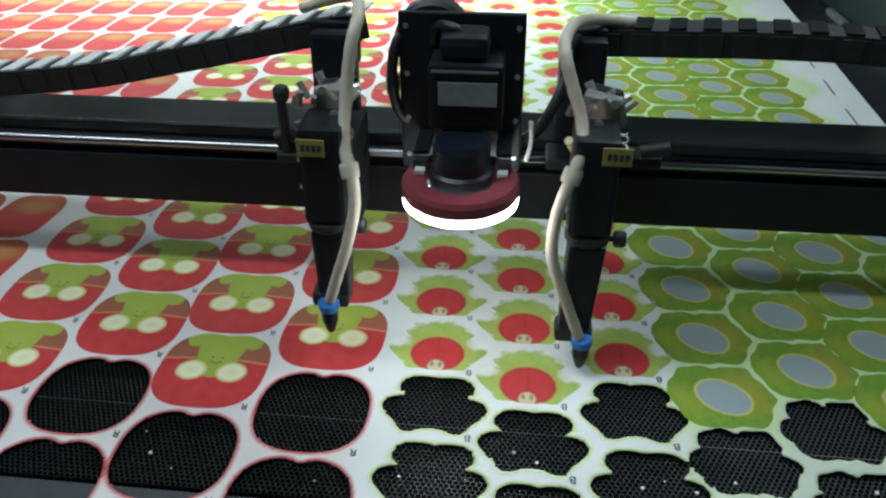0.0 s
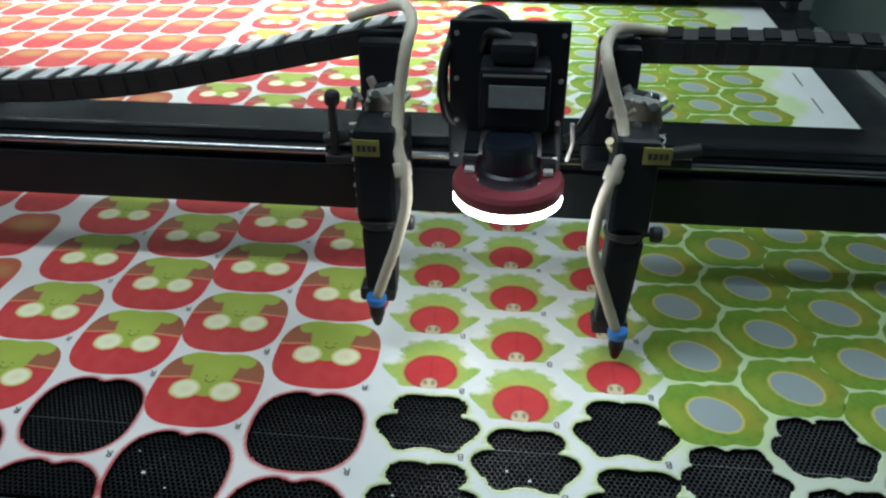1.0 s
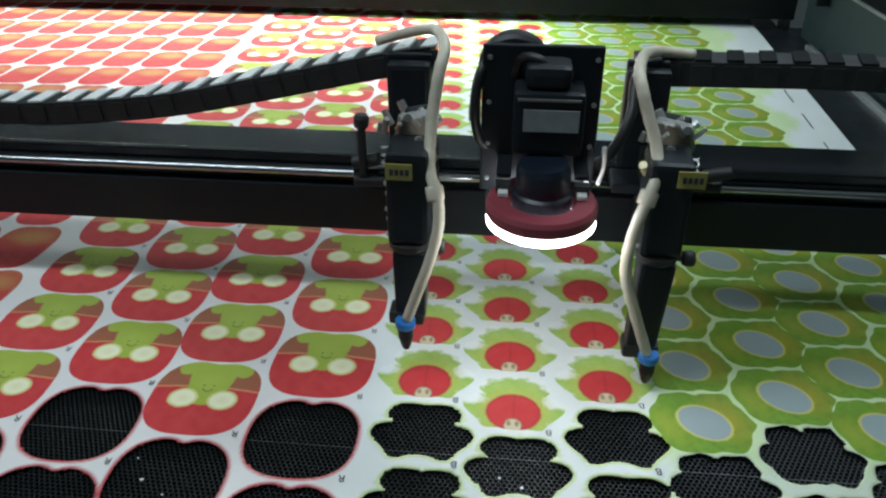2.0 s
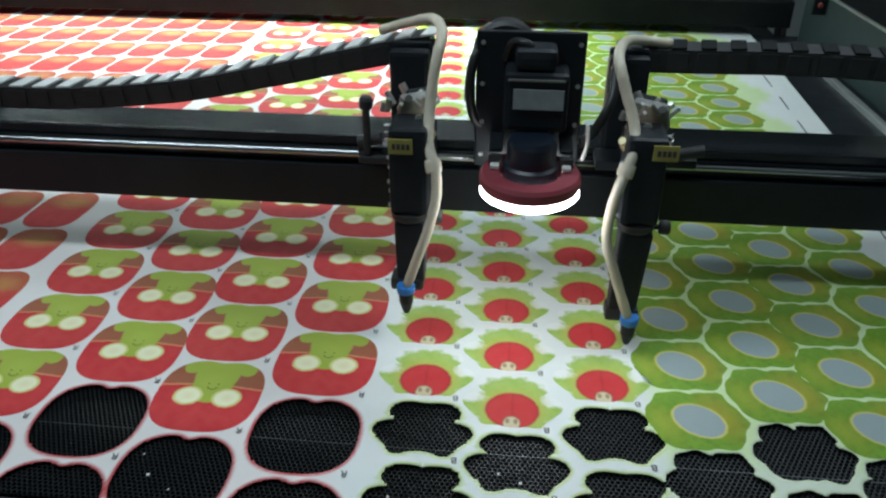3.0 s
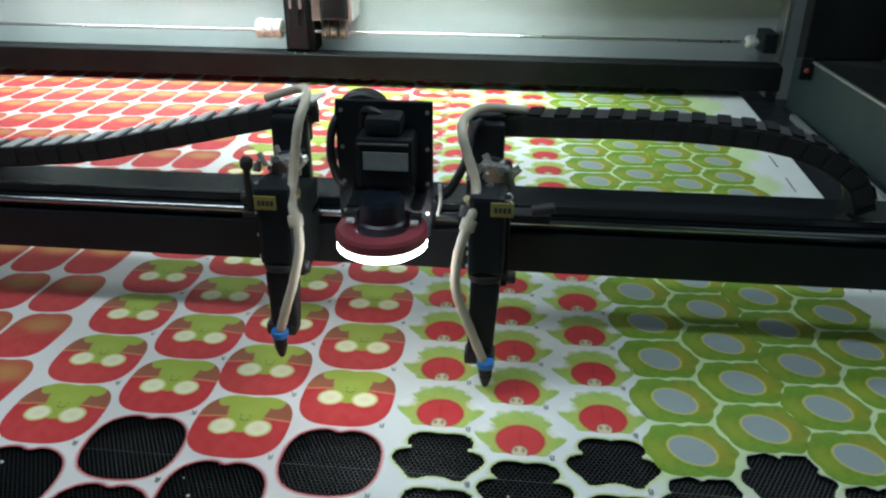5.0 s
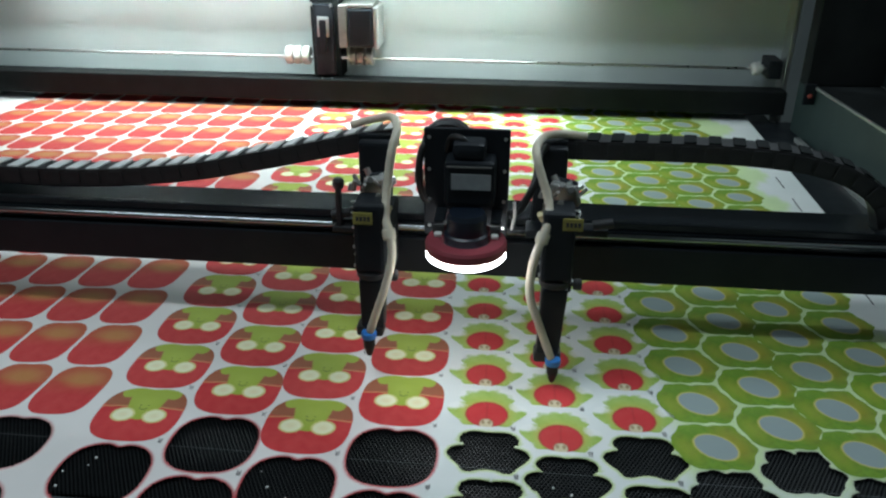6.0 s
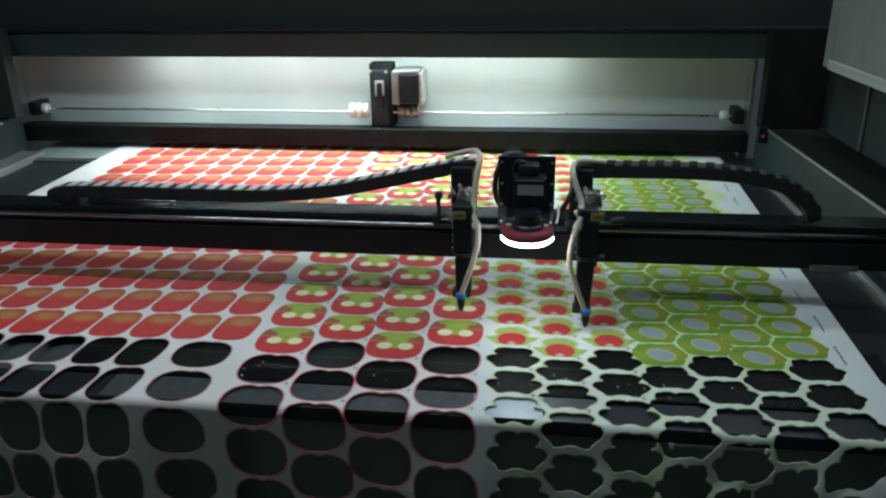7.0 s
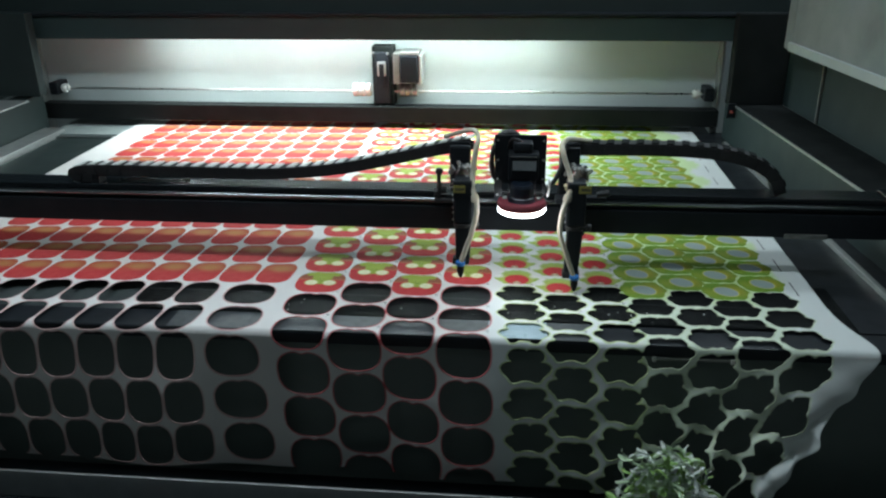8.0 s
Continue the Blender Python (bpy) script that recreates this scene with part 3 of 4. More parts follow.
for x in (-1.385, 0.635):
    part("bearing", lathe([(0, -0.012), (0.011, -0.012), (0.015, -0.007), (0.015, 0.004), (0.009, 0.007), (0.009, 0.012), (0, 0.012)],
                          (x, 1.035, 0.155), (1, 0, 0), 24), WHITE_PLASTIC, back, smooth=False)
    part("bearing_block", box(x - 0.05, x - 0.022, 1.02, 1.089, 0.135, 0.175, 0.003) if x < 0 else
         box(x + 0.022, x + 0.05, 1.02, 1.089, 0.135, 0.175, 0.003), BLACK, back)

motor = thing("drive_motor", "black square stepper motor with silver flanges on a black bracket", "motor")
part("bracket", box(-0.395, -0.328, 1.03, 1.088, 0.105, 0.288, 0.003), MATT, motor)
part("bracket_rib", box(-0.385, -0.340, 1.015, 1.0295, 0.112, 0.272, 0.004), BLACK, motor)
part("slot_frame", box(-0.376, -0.349, 1.008, 1.0145, 0.20, 0.245, 0.004), ALUMINIUM, motor)
part("slot", box(-0.370, -0.355, 1.004, 1.0075, 0.165, 0.238, 0.003), BLACK, motor)
part("flange", box(-0.325, -0.305, 1.0, 1.085, 0.178, 0.272, 0.003), DULL_STEEL, motor)
part("motor_body", box(-0.3045, -0.247, 0.998, 1.083, 0.18, 0.266, 0.006), BLACK, motor)
part("end_cap", box(-0.2465, -0.236, 1.0, 1.085, 0.178, 0.268, 0.004), ALUMINIUM, motor)
part("top_cap", box(-0.303, -0.245, 1.0, 1.08, 0.2665, 0.275, 0.002), DULL_STEEL, motor)
for x in (-0.45, -0.43, -0.41):
    part("coupling_ring", lathe([(0, -0.008), (0.019, -0.008), (0.021, -0.005), (0.021, 0.005), (0.019, 0.008), (0, 0.008)],
                                (x, 1.035, 0.153), (1, 0, 0), 24), WHITE_PLASTIC, motor, "pale coupling ring")
for x in (-0.30, -0.283, -0.262):
    part("pulley", lathe([(0, -0.007), (0.02, -0.007), (0.018, 0), (0.02, 0.007), (0, 0.007)], (x, 1.035, 0.153), (1, 0, 0), 24),
         DULL_STEEL, motor, "dull metal pulley")
for x, z in ((-0.388, 0.283), (-0.343, 0.281), (-0.372, 0.115), (-0.349, 0.115)):
    part("screw", lathe([(0, 0), (0.004, 0), (0.0035, 0.003), (0, 0.003)], (x, 1.0145, z - 0.012), (0, -1, 0), 10), STEEL, motor)


hood = thing("machine_hood", "dark grey-green painted hood over the back of the machine", "machine hood")
part("hood_lip", box(-1.62, 0.93, 0.965, 0.98, 0.322, 0.392, 0.003), GREEN_PAINT, hood)
part("hood_floor", box(-1.62, 0.93, 0.981, 1.0, 0.362, 0.372), DARK_PAINT, hood)
part("hood_back", box(-1.62, 0.93, 1.0205, 1.089, 0.362, 0.372), DARK_PAINT, hood)
part("hood_front", box(-1.62, 0.93, 1.0, 1.02, 0.39, 1.0, 0.003), DARK_PAINT, hood)
part("hood_ledge", box(-1.62, 0.93, 0.955, 1.0, 0.393, 0.401, 0.002), BLACK, hood)
part("hood_top", box(-1.62, 0.93, 1.101, 1.35, 0.34, 1.0), DARK_PAINT, hood)
for k in range(7):
    part("screw", lathe([(0, 0), (0.006, 0), (0.005, 0.004), (0, 0.004)], (-1.3 + 0.34 * k, 0.9995, 0.52), (0, -1, 0), 12), DULL_STEEL, hood)

strip = thing("strip_lamp", "white LED strip lamp under the hood", "lamp")
part("housing", box(-1.06, 0.22, 0.984, 1.004, 0.336, 0.352, 0.002), ALUMINIUM, strip)
part("diffuser", box(-1.05, 0.21, 0.986, 1.002, 0.332, 0.3355), STRIP_GLOW, strip)
part("hanger", box(-0.44, -0.42, 0.984, 0.998, 0.3525, 0.3615), ALUMINIUM, strip)

far = Matrix.Translation((0.101, -1.459, 0.669)) @ Matrix.Scale(1.07, 4) @ Matrix.Translation((-0.101, 1.459, -0.669))
for ob in (back, hood, strip):
    ob.matrix_basis = far
motor.matrix_basis = far @ Matrix.Translation((0.032, 0, 0.006))

right_side = thing("side_enclosure", "dark grey-green side wall with a bright rail edge", "machine panel")
part("lower_wall", box(0.756, 0.80, -0.10, 1.14, -0.03, 0.114, 0.002), GREEN_PAINT, right_side)
part("rail_edge", box(0.752, 0.757, -0.10, 1.085, 0.1145, 0.119), ALUMINIUM, right_side, "bright rail edge")
part("rail_shelf", box(0.758, 0.90, -0.10, 1.14, 0.1145, 0.118), MATT, right_side)
part("upper_wall", box(0.90, 0.93, -0.10, 1.14, 0.1185, 0.305, 0.002), GREEN_PAINT, right_side)
part("corner_post", box(0.735, 0.90, 1.05, 1.09, 0.119, 0.39, 0.003), MATT, right_side)
part("door_jamb", box(0.892, 0.899, 0.80, 0.806, 0.119, 0.305, 0.001), DULL_STEEL, right_side)
part("red_button", lathe([(0, 0), (0.005, 0), (0.005, 0.004), (0.003, 0.006), (0, 0.006)], (0.742, 1.04, 0.10), (0, -1, 0), 16), RED_LAMP, right_side, "small red button")
part("button_plate", box(0.73, 0.7555, 1.041, 1.05, 0.08, 0.125, 0.002), BLACK, right_side)
cover = thing("side_cover", "pale grey sheet metal cover along the machine's side", "machine cover")
part("cover_sheet", box(0.836, 0.90, -0.30, 0.90, 0.306, 0.95, 0.003), COVER, cover)
part("cover_end", box(0.836, 0.90, 0.9035, 0.95, 0.306, 0.95, 0.002), COVER, cover)
part("cover_hem", box(0.826, 0.8355, -0.30, 0.90, 0.306, 0.330, 0.002), PANEL, cover, "pale folded hem")
left_side = thing("side_enclosure", "dark painted side wall with a pale ledge", "machine panel")
part("lower_wall", box(-1.60, -1.535, -0.10, 1.14, -0.03, 0.114, 0.002), DARK_PAINT, left_side)
part("ledge", box(-1.66, -1.5, 0.0, 1.0, 0.1145, 0.120, 0.002), ALUMINIUM, left_side)
part("upper_wall", box(-1.70, -1.66, -0.10, 1.14, 0.1, 0.95, 0.002), DARK_PAINT, left_side)
part("corner_post", box(-1.66, -1.488, 1.05, 1.09, 0.121, 0.39, 0.003), DARK_PAINT, left_side)

swing = Matrix.Translation((0.742, 1.085, 0)) @ pose(0, 0, 0, 0, 0, 5.0) @ Matrix.Translation((-0.742, -1.085, 0))
right_side.matrix_basis = swing
cover.matrix_basis = swing

# unseen workshop shell round the machine, pale to bounce light into dark parts
structure("floor", box(-4, 4, -5, 4, -0.92, -0.82), CONCRETE, "grey concrete workshop floor")
structure("wall_back", box(-4, 4, 4.0, 4.1, -0.82, 2.4), BOUNCE_GREY, "unseen pale grey workshop wall that bounces light")
structure("wall_front", box(-4, 4, -5.1, -5.0, -0.82, 2.4), BOUNCE_GREY, "unseen pale grey workshop wall that bounces light")
structure("wall_left", box(-4.1, -4, -5, 4, -0.82, 2.4), BOUNCE_GREY, "unseen pale grey workshop wall that bounces light")
structure("wall_right", box(4, 4.1, -5, 4, -0.82, 2.4), BOUNCE_GREY, "unseen pale grey workshop wall that bounces light")
structure("ceiling", box(-4, 4, -5, 4, 2.4, 2.5), BOUNCE_GREY, "unseen pale grey workshop ceiling that bounces light")


# ---------------------------------------------------------------- gantry
gantry = thing("gantry_beam", "long glossy black gantry beam across the table", "gantry")
GX0, GX1 = -1.50, 0.815
part("beam", box(GX0, GX1, 0.131, 0.212, 0.083, 0.146, 0.003), BLACK_GLOSS, gantry)
part("front_skirt", box(GX0, GX1, 0.122, 0.1305, 0.079, 0.128, 0.002), BLACK, gantry)
part("top_cover", box(GX0, GX1, 0.150, 0.208, 0.1465, 0.150, 0.001), BLACK_GLOSS, gantry)
part("guide_rail", rod_between(bmesh.new(), (GX0, 0.1262, 0.1405), (GX1, 0.1262, 0.1405), 0.0042, 20), POLISHED, gantry, "polished steel guide rail", smooth=True)
part("upper_rail", box(GX0, GX1, 0.133, 0.142, 0.1465, 0.156, 0.0015), BLACK_GLOSS, gantry)
part("end_carriage", box(0.8155, 0.95, 0.112, 0.214, 0.1205, 0.154, 0.003), BLACK_GLOSS, gantry)
part("end_block", box(0.62, 0.70, 0.116, 0.1215, 0.079, 0.088, 0.001), DULL_STEEL, gantry)

# ---------------------------------------------------------------- camera unit with ring light
unit = thing("camera_unit", "black camera on a screwed plate with a glowing ring light", "camera")
CX = -0.103
part("back_plate", box(-0.155, -0.060, 0.050, 0.057, 0.168, 0.295, 0.0015), BLACK, unit)
part("slide_block", box(-0.150, -0.062, 0.0575, 0.1215, 0.150, 0.1655, 0.003), BLACK, unit)
part("round_cover", lathe([(0, 0), (0.027, 0), (0.029, 0.003), (0.029, 0.016), (0.026, 0.019), (0, 0.019)], (-0.130, 0.0765, 0.272), (0, -1, 0), 40),
     PLASTIC, unit, "round black cover")
part("housing", box(-0.129, -0.074, 0.012, 0.0495, 0.219, 0.270, 0.005), BLACK, unit)
part("housing_cap", box(-0.121, -0.085, 0.016, 0.0495, 0.2705, 0.289, 0.007), BLACK, unit)
part("housing_step", box(-0.126, -0.078, 0.010, 0.0115, 0.2645, 0.2665, 0.0005), DULL_STEEL, unit)
part("label", box(-0.121, -0.0785, 0.0104, 0.0117, 0.2400, 0.2575), PALE, unit, "pale blank label")
part("lens", lathe([(0, 0.045), (0.019, 0.045), (0.0215, 0.040), (0.0215, 0.022), (0.0240, 0.020), (0.0240, 0.004), (0.021, 0.0), (0, 0.0)],
                   (CX, 0.002, 0.1735), (0, 0, 1), 40), LENS, unit, "black camera lens with the ring's blue flare in its colour", smooth=False)
ring = part("ring_light", lathe([(0.026, 0.0), (0.0432, 0.0), (0.0442, 0.002), (0.0442, 0.009), (0.042, 0.0125), (0.0275, 0.0125), (0.026, 0.011), (0.026, 0.0)],
                                (CX, -0.002, 0.1765), (0, 0, 1), 56), MAROON, unit, "maroon ring light housing")
part("diffuser", lathe([(0.0262, 0.0), (0.040, -0.0005), (0.0435, 0.002), (0.0435, 0.008), (0.0262, 0.008), (0.0262, 0.0)],
                       (CX, -0.002, 0.1682), (0, 0, 1), 56), RING_GLOW, ring, "glowing white diffuser")
for sx in (-1, 1):
    x = CX + sx * 0.031
    part("standoff", box(x - 0.006, x + 0.006, 0.004, 0.012, 0.1895, 0.198, 0.001), PLASTIC, unit, "pale metal stand-off")
    part("standoff_arm", box(x - 0.006, x + 0.006, 0.0125, 0.0495, 0.1985, 0.2025, 0.001), BLACK, unit)
    part("clip", box(x - 0.004, x + 0.004, -0.004, 0.0035, 0.1895, 0.1935, 0.001), WHITE_PLASTIC, unit)
    for z in (0.180, 0.212, 0.248, 0.285):
        part("screw", lathe([(0, 0), (0.0022, 0), (0.0018, 0.0016), (0, 0.0016)], (CX - 0.004 + sx * 0.042, 0.0498, z), (0, -1, 0), 10), STEEL, unit)
part("loop_cable", hose([(-0.148, 0.062, 0.284), (-0.157, 0.05, 0.270), (-0.160, 0.045, 0.245), (-0.157, 0.05, 0.218), (-0.148, 0.055, 0.205)], 0.0042), CABLE, unit, "black looped cable", smooth=True)
part("side_cable", hose([(-0.058, 0.062, 0.19), (-0.045, 0.07, 0.198), (-0.030, 0.085, 0.225), (-0.026, 0.11, 0.248), (-0.018, 0.13, 0.252)], 0.0046), CABLE, unit, "black side cable", smooth=True)
part("strap", hose([(-0.053, 0.05, 0.212), (-0.052, 0.048, 0.195), (-0.055, 0.05, 0.178)], 0.0018), WHITE_PLASTIC, unit, smooth=True)
part("cap_cable", hose([(-0.103, 0.03, 0.283), (-0.112, 0.03, 0.291), (-0.124, 0.04, 0.288), (-0.129, 0.052, 0.27)], 0.0035), CABLE, unit, smooth=True)
part("side_switch", box(-0.165, -0.1555, 0.045, 0.055, 0.232, 0.246, 0.001), DULL_STEEL, unit)


# ---------------------------------------------------------------- laser heads
def laser_head(x0, tip, side, label, shift=0.0):
    """x0: the nozzle; tip: its height; side: which way the hose hangs off (1: to greater x)."""
    h = thing("laser_head", label, "laser head", "laser heads on the gantry")
    low, mid = tip + 0.024, 0.128
    tag_dx, tag_dz = (-0.002, 0.001) if side > 0 else (0.011, 0.0045)
    bm = bmesh.new()
    add_box(bm, x0 - 0.011, x0 + 0.019, 0.004, 0.034, low + 0.006, mid, 0.004)
    for v in bm.verts:
        k = (mid - v.co.z) / (mid - low)
        v.co.x += (x0 + 0.001 - v.co.x) * 0.14 * k + shift * (1 + 0.6 * k)
        v.co.y += (0.008 - v.co.y) * 0.35 * k
    part("lower_tube", bm, BLACK, h)
    part("foot", box(x0 - 0.016 + shift, x0 + 0.016 + shift, 0.004, 0.026, low - 0.002, low + 0.012, 0.004), PLASTIC, h)
    part("collar", lathe([(0, 0), (0.0165, 0), (0.0175, 0.002), (0.0175, 0.007), (0, 0.007)], (x0 + 0.003 + shift, 0.018, mid), (0, 0, 1), 28), PLASTIC, h)
    part("body", box(x0 - 0.014 + shift, x0 + 0.021 + shift, 0.004, 0.048, mid + 0.0075, 0.219, 0.005), BLACK, h)
    part("mount", box(x0 - 0.013, x0 + 0.018, 0.0485, 0.1212, 0.10, 0.185, 0.003), MATT, h)
    noz = part("nozzle", lathe([(0, 0), (0.0026, 0), (0.0040, 0.003), (0.0068, 0.013), (0.0072, 0.024), (0, 0.024)], (x0, 0.0, tip), (0, 0, 1), 28),
               BLACK, h, "black conical nozzle", smooth=False)
    part("collet", lathe([(0, 0), (0.0086, 0), (0.0090, 0.0015), (0.0090, 0.0065), (0.0080, 0.008), (0, 0.008)], (x0, 0.0, tip + 0.0245), (0, 0, 1), 28),
         BLUE, noz, "blue collet ring")
    tag = part("tag", box(x0 - 0.011 + tag_dx, x0 + 0.0105 + tag_dx, 0.0022, 0.0036, 0.1965 + tag_dz, 0.2105 + tag_dz), YELLOW, h, "yellow warning label")
    for k in range(4):
        part("writing_bar", box(x0 - 0.0075 + tag_dx + 0.0042 * k, x0 - 0.0045 + tag_dx + 0.0042 * k, 0.0012, 0.0019, 0.201 + tag_dz, 0.2062 + tag_dz), INK, tag)
    knob = part("knob", lathe([(0, 0), (0.0025, 0), (0.0025, 0.005), (0.0060, 0.0055), (0.0068, 0.008), (0.0068, 0.013), (0.0055, 0.015), (0, 0.015)],
                              (x0 + 0.0185 + shift, 0.014, 0.131), (1, 0, 0), 20), PLASTIC, h, "black clamping knob")
    # mirror mount: springs, adjusting screws and a tilted plate on top
    bm = box(-0.016, 0.016, -0.004, 0.004, -0.014, 0.014, 0.002, pose(x0 + 0.004, 0.060, 0.221, 25, 0, 30 * side))
    part("mirror_plate", bm, DULL_STEEL, h, "tilted mirror plate")
    bm = box(-0.014, 0.014, -0.003, 0.003, -0.012, 0.012, 0.002, pose(x0 + 0.006, 0.074, 0.223, 25, 0, 30 * side))
    part("mirror_back", bm, BLACK, h)
    for k, (dx, dz) in enumerate(((-0.010, 0.010), (0.011, 0.009), (0.0, -0.009))):
        a = Vector((x0 + 0.004 + dx, 0.056 - 0.003 * k, 0.222 + dz * 0.9))
        bm = rod_between(bmesh.new(), a, a + Vector((0.006 * side, -0.014, 0.004)), 0.0026)
        scr = part("adjusting_screw", bm, STEEL, h, "bright adjusting screw")
        bm = rod_between(bmesh.new(), a + Vector((0.0062 * side, -0.0145, 0.0042)), a + Vector((0.0070 * side, -0.018, 0.0052)), 0.0038)
        part("screw_head", bm, DULL_STEEL, scr)
    for k in range(9):
        u = k * 2.399
        a = Vector((x0 - 0.004 + 0.021 * math.cos(u), 0.054 + 0.014 * math.sin(u * 1.7), 0.2200 + 0.0016 * (k % 4)))
        b = a + Vector((0.010 * math.cos(u * 2.1), -0.006 * math.sin(u), 0.010 + 0.004 * math.sin(u * 3)))
        part("clamp_pin", rod_between(bmesh.new(), a, b, 0.0020 + 0.0008 * (k % 3), 10), (STEEL, DULL_STEEL, STEEL)[k % 3], h)
    coil = [(x0 - 0.016 * side + 0.0042 * math.cos(a), 0.030 + 0.0042 * math.sin(a), 0.196 + 0.0011 * a) for a in (k * 0.55 for k in range(34))]
    part("spring", hose(coil, 0.0008, 6, 1), STEEL, h, "coiled steel spring", smooth=True)
    part("fitting", lathe([(0, 0), (0.005, 0), (0.005, 0.006), (0.0035, 0.007), (0.0035, 0.014), (0, 0.014)], (x0 + 0.018 * side, 0.032, 0.200), (0.4 * side, -0.5, 0.6), 16), BRASS, h, "brass hose fitting")
    post_x = x0 + (-0.010 if side > 0 else -0.012)
    part("post", box(post_x - 0.020, post_x + 0.020, 0.122, 0.140, 0.1565, 0.252, 0.005), BLACK, h, "black upright bracket")
    part("post_foot", box(post_x - 0.026, post_x + 0.028, 0.088, 0.1215, 0.150, 0.160, 0.002), BLACK, h)
    part("sensor", lathe([(0, -0.012), (0.006, -0.012), (0.006, 0.012), (0, 0.012)], (x0 + (0.052 if side < 0 else -0.046), 0.090, 0.172), (1, 0, 0.2), 18), PLASTIC, h, "small black limit switch")
    part("sensor_arm", box(x0 + (0.018 if side < 0 else -0.060), x0 + (0.060 if side < 0 else -0.018), 0.095, 0.118, 0.152, 0.1615, 0.002), BLACK, h)
    for k in range(5):
        part("bolt", lathe([(0, 0), (0.0022, 0), (0.0018, 0.0018), (0, 0.0018)],
                           (x0 + shift - 0.0142, 0.012 + 0.005 * (k % 2), 0.142 + 0.012 * k), (-1, 0, 0), 10), STEEL, h)
    return h


head_l = laser_head(-0.215, 0.030, 1, "black laser head with a milky hose, yellow label and lever")
head_r = laser_head(0.0, 0.008, -1, "black laser head with a milky hose, reaching lower over the cloth", -0.007)
hose_l = part("air_hose", hose([(-0.258, 0.158, 0.262), (-0.232, 0.150, 0.272), (-0.200, 0.110, 0.288), (-0.186, 0.060, 0.290), (-0.188, 0.040, 0.276),
                                (-0.192, 0.034, 0.25), (-0.194, 0.026, 0.226), (-0.193, 0.010, 0.204), (-0.186, -0.001, 0.186),
                                (-0.185, -0.005, 0.160), (-0.193, -0.006, 0.125), (-0.203, -0.005, 0.095), (-0.213, -0.002, 0.064)], 0.0048, wave=0.04),
              TUBE, head_l, "milky silicone air hose", smooth=True)
part("hose_joint", lathe([(0, 0), (0.0068, 0), (0.0074, 0.002), (0.0074, 0.010), (0.0068, 0.012), (0, 0.012)], (-0.187, 0.0, 0.182), (-0.2, 0.4, 0.9), 20), TUBE, hose_l, "thick hose joint", smooth=True)
hose_r = part("air_hose", hose([(0.030, 0.160, 0.257), (0.002, 0.150, 0.262), (-0.020, 0.110, 0.272), (-0.031, 0.060, 0.275), (-0.030, 0.040, 0.266),
                                (-0.024, 0.034, 0.248), (-0.016, 0.026, 0.226), (-0.015, 0.010, 0.208), (-0.022, -0.001, 0.190),
                                (-0.030, -0.005, 0.160), (-0.031, -0.006, 0.125), (-0.020, -0.005, 0.090), (-0.003, -0.002, 0.042)], 0.0048, wave=0.04),
              TUBE, head_r, "milky silicone air hose", smooth=True)
part("hose_joint", lathe([(0, 0), (0.0068, 0), (0.0074, 0.002), (0.0074, 0.010), (0.0068, 0.012), (0, 0.012)], (-0.0225, 0.0, 0.186), (0.3, 0.4, 0.9), 20), TUBE, hose_r, "thick hose joint", smooth=True)
lever = part("lever", box(-0.2665, -0.2595, 0.082, 0.090, 0.158, 0.206, 0.002), PLASTIC, head_l, "black upright lever")
part("lever_knob", lathe([(0, 0), (0.006, 0), (0.0070, 0.003), (0.0070, 0.009), (0.005, 0.012), (0, 0.012)], (-0.263, 0.086, 0.2065), (0.1, 0, 1), 20), PLASTIC, lever)
part("lever_arm", box(-0.272, -0.232, 0.080, 0.118, 0.150, 0.1575, 0.002), PLASTIC, head_l)


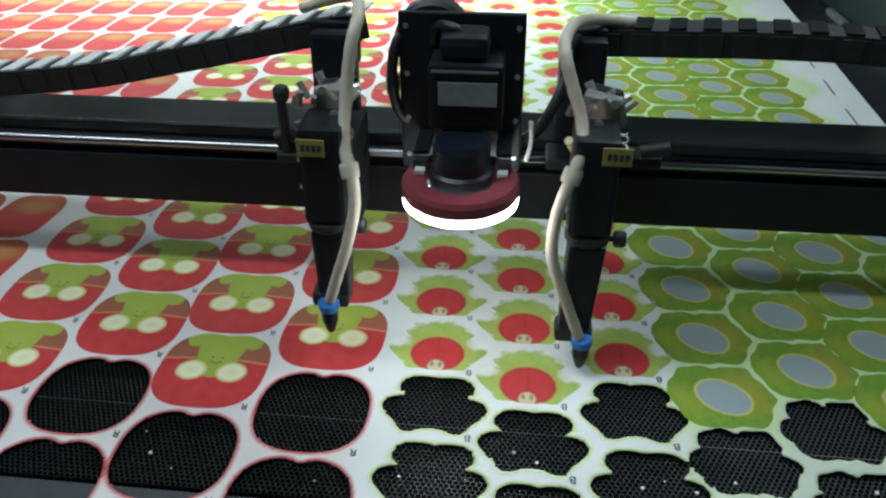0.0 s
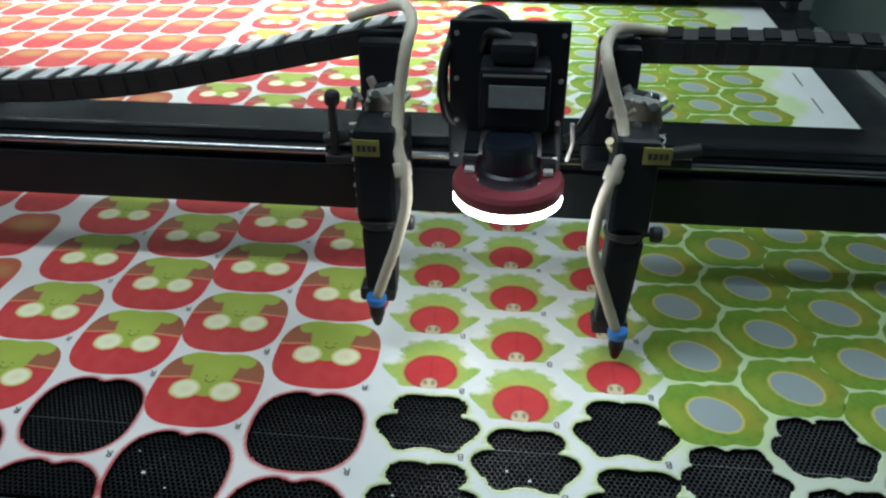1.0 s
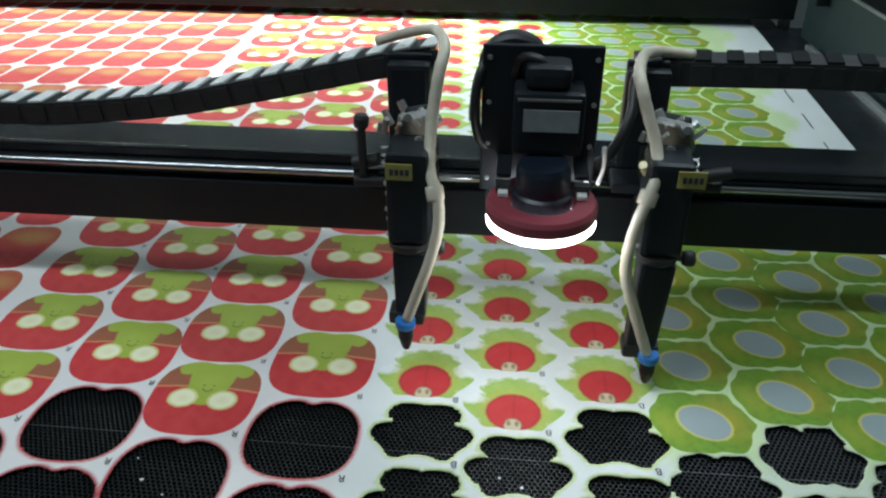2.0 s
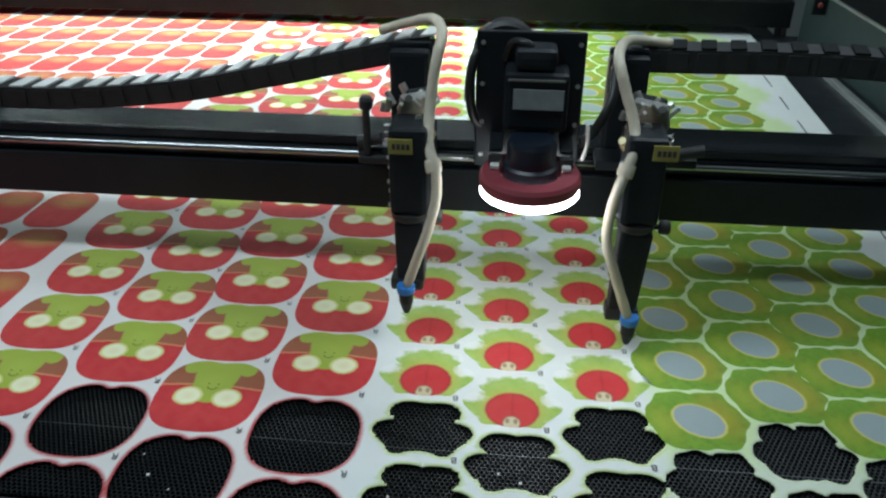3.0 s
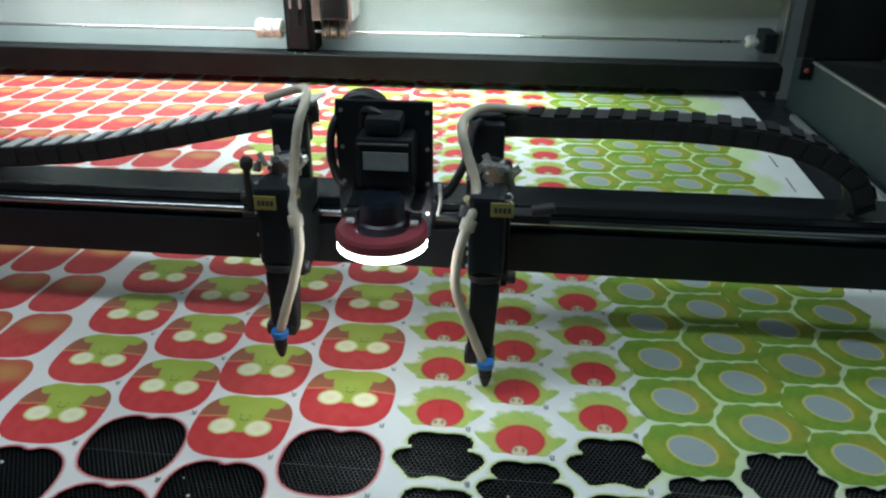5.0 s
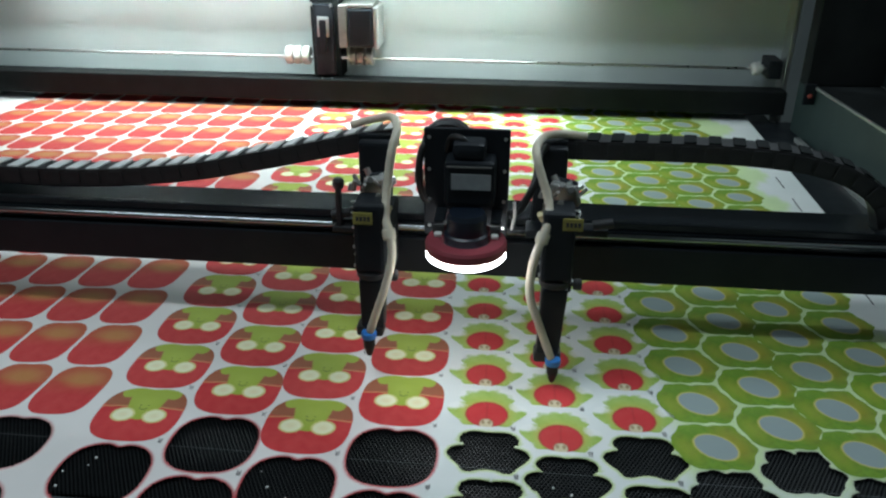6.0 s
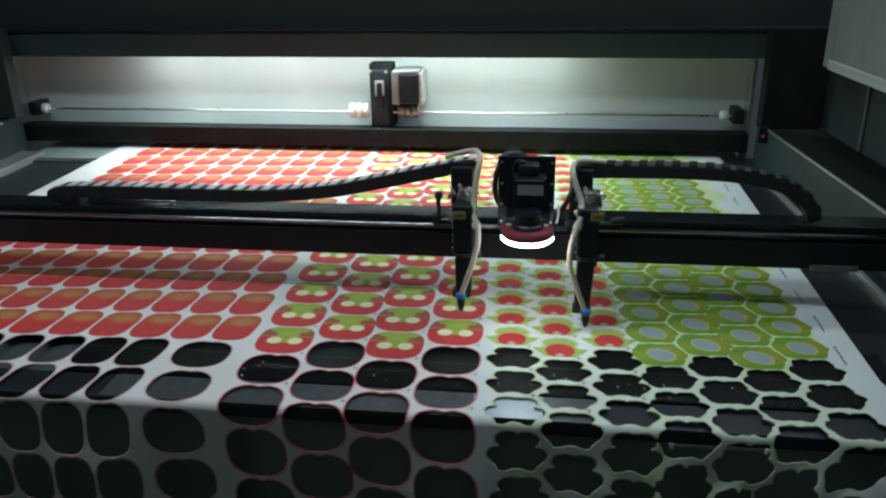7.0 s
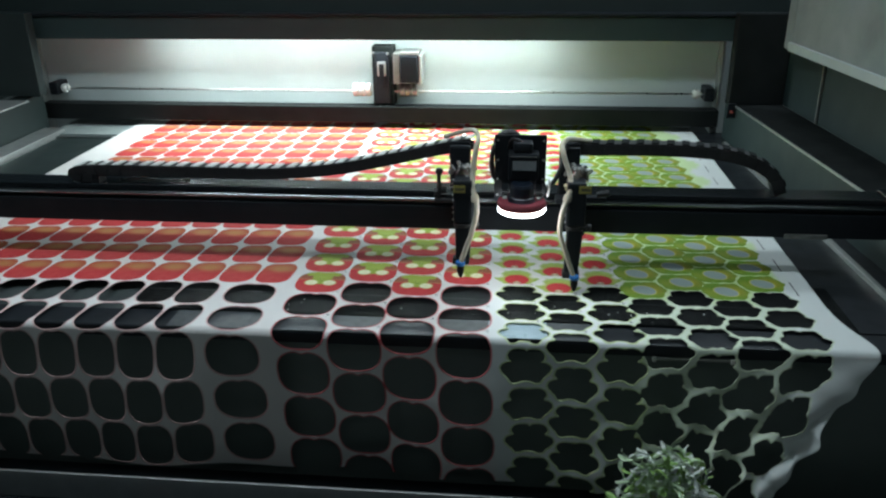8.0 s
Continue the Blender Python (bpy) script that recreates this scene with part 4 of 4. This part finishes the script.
# ---------------------------------------------------------------- cable chains
def cable_chain(label, line, y0, y1, half, caps):
    """A flat band of links along a line in x and z; each link has a pale cover on its outer edge."""
    c = thing("cable_chain", label, "cable chain", "cable chains of the gantry")
    pts = smooth_line([(x, 0, z) for x, z in line], 14)
    bm = bmesh.new()
    rings = []
    for i, q in enumerate(pts):
        d = (pts[min(i + 1, len(pts) - 1)] - pts[max(i - 1, 0)]).normalized()
        n = Vector((-d.z, 0, d.x))
        if n.z < -0.2 and d.x > 0:
            n = -n
        rings.append([bm.verts.new(q + n * s * half + Vector((0, y, 0))) for s, y in ((1, y0), (1, y1), (-1, y1), (-1, y0))])
    for a, b in zip(rings, rings[1:]):
        for k in range(4):
            bm.faces.new((a[k], a[(k + 1) % 4], b[(k + 1) % 4], b[k]))
    bm.faces.new(rings[0]), bm.faces.new(rings[-1])
    bmesh.ops.recalc_face_normals(bm, faces=bm.faces)
    part("band", bm, PLASTIC, c)
    cap = box(-0.0074, 0.0074, y0 + 0.001, y1 - 0.001, 0.0, 0.0024, 0.0008)
    for v in cap.verts:
        v.co.x += (v.co.y - y0) * 0.18
    mesh = bpy.data.meshes.new("link_cover")
    cap.to_mesh(mesh)
    cap.free()
    mesh.materials.append(caps)
    side = box(-0.0104, 0.0104, y0 - 0.0016, y0 - 0.0002, -half * 0.8, half * 0.8, 0.0006)
    smesh = bpy.data.meshes.new("link_side")
    side.to_mesh(smesh)
    side.free()
    smesh.materials.append(PLASTIC)
    gone = 0.0
    for a, b in zip(pts, pts[1:]):
        gone += (b - a).length
        if gone >= 0.0240:
            gone = 0.0
            d = (b - a).normalized()
            turn = Matrix.Rotation(-math.atan2(d.z, d.x), 4, "Y")
            for me, off in ((mesh, half + 0.0002), (smesh, 0.0)):
                ob = new(me.name, me)
                ob.parent = c
                ob.matrix_basis = Matrix.Translation(b) @ turn @ Matrix.Translation((0, 0, off))
    return c


chain_l = cable_chain("black cable chain with pale link covers, rising to the head",
                      [(-0.99, 0.162), (-1.035, 0.166), (-1.045, 0.172), (-1.02, 0.178), (-0.95, 0.180), (-0.84, 0.180), (-0.70, 0.179), (-0.60, 0.180),
                       (-0.48, 0.192), (-0.38, 0.212), (-0.30, 0.230), (-0.24, 0.243), (-0.206, 0.248)], 0.150, 0.182, 0.0115, CHAIN_CAP)
chain_r = cable_chain("black cable chain running level and curling down to the table's side",
                      [(-0.02, 0.241), (0.06, 0.242), (0.14, 0.243), (0.22, 0.241), (0.29, 0.234), (0.345, 0.218), (0.385, 0.190), (0.400, 0.158)],
                      0.150, 0.182, 0.0115, MATT)
for c, x0, x1 in ((chain_l, -0.248, -0.205), (chain_r, -0.03, 0.008)):
    part("end_plate", box(x0, x1, 0.1405, 0.150, 0.22, 0.256, 0.003), BLACK, c)
part("loop_rod", rod_between(bmesh.new(), (-0.95, 0.166, 0.1565), (-0.80, 0.166, 0.1565), 0.003), STEEL, chain_l)

# ---------------------------------------------------------------- waste
def waste_heap():
    """Crumpled ribbons, each bent at random and curled about its length."""
    rng = random.Random(5)
    bms = [bmesh.new() for _ in range(3)]
    for k in range(620):
        a, rad = rng.uniform(0, 2 * math.pi), rng.random() ** 0.6
        h = rng.random()
        wide = 0.105 * (1 - h * 0.6) * (1 + 0.15 * math.sin(a * 3))
        p = Vector((0.362 + wide * rad * math.cos(a), -0.362 + 0.036 * rad * math.sin(a) * (1 - h * 0.5), -0.345 + 0.200 * h))
        d = Vector((rng.uniform(-1, 1), rng.uniform(-0.5, 0.5), rng.uniform(-0.9, 0.5))).normalized()
        w = Vector((rng.uniform(-1, 1), rng.uniform(-1, 1), rng.uniform(-1, 1))).normalized()
        half, turn = rng.uniform(0.0018, 0.0052), rng.uniform(0.35, 0.9)
        bm = bms[k % 3]
        row = []
        for step in range(rng.randint(5, 10)):
            side = (w - d * w.dot(d)).normalized() * half * (1 + 0.3 * math.sin(step * 1.9 + k))
            fold = d.cross(side) * 0.5
            row.append((bm.verts.new(p - side), bm.verts.new(p + fold), bm.verts.new(p + side)))
            p = p + d * 0.0062
            d = (d + Vector((rng.uniform(-1, 1), rng.uniform(-0.6, 0.6), rng.uniform(-1, 0.9))) * turn).normalized()
            w = (w + Vector((rng.uniform(-1, 1), rng.uniform(-1, 1), rng.uniform(-1, 1))) * 0.4).normalized()
        for p, q in zip(row, row[1:]):
            bm.faces.new((p[0], p[1], q[1], q[0]))
            bm.faces.new((p[1], p[2], q[2], q[1]))
    heap = thing("waste_heap", "tangled heap of green and white cloth strips in the tray", "waste")
    tones = (surface("green_strips", (0.26, 0.48, 0.12), (0.42, 0.62, 0.22), 0.7, 0, 40, 0.2),
             surface("white_strips", (0.72, 0.78, 0.72), (0.84, 0.86, 0.82), 0.7, 0, 40, 0.2),
             surface("pale_green_strips", (0.52, 0.68, 0.42), (0.68, 0.80, 0.58), 0.7, 0, 40, 0.2))
    for bm, mat in zip(bms, tones):
        tagged(part("strip_tangle", bm, mat, heap), "", "", "", "stuff")
    return heap


waste_heap()


# ---------------------------------------------------------------- movement
def motions():
    """The beam runs along the table, the heads also along the beam: seconds, x, y of the right-hand nozzle."""
    rows = [(0.0, 0.227, -0.029), (0.3, 0.238, -0.007), (0.5, 0.238, -0.002), (0.8, 0.257, 0.019), (1.0, 0.267, 0.011), (1.2, 0.273, 0.020),
            (1.5, 0.299, -0.001), (1.7, 0.301, -0.004), (2.25, 0.298, -0.008), (2.8, 0.292, -0.007), (3.0, 0.292, 0.049), (3.2, 0.293, 0.067),
            (3.5, 0.279, 0.058), (3.8, 0.210, -0.005), (4.0, 0.205, -0.007), (4.2, 0.188, -0.009), (4.75, 0.157, 0.012), (5.3, 0.139, 0.031),
            (5.5, 0.153, 0.032), (5.8, 0.152, 0.041), (6.1, 0.190, 0.050), (6.3, 0.200, 0.066), (6.5, 0.214, 0.058), (6.8, 0.218, 0.046),
            (7.0, 0.227, 0.026), (7.5, 0.206, -0.011), (8.0, 0.211, -0.075)]
    for ob in (unit, head_l, head_r, chain_l, chain_r):
        walk(ob, [(t, pose(x, y, 0)) for t, x, y in rows])
    walk(gantry, [(t, pose(0, y, 0)) for t, x, y in rows])


motions()
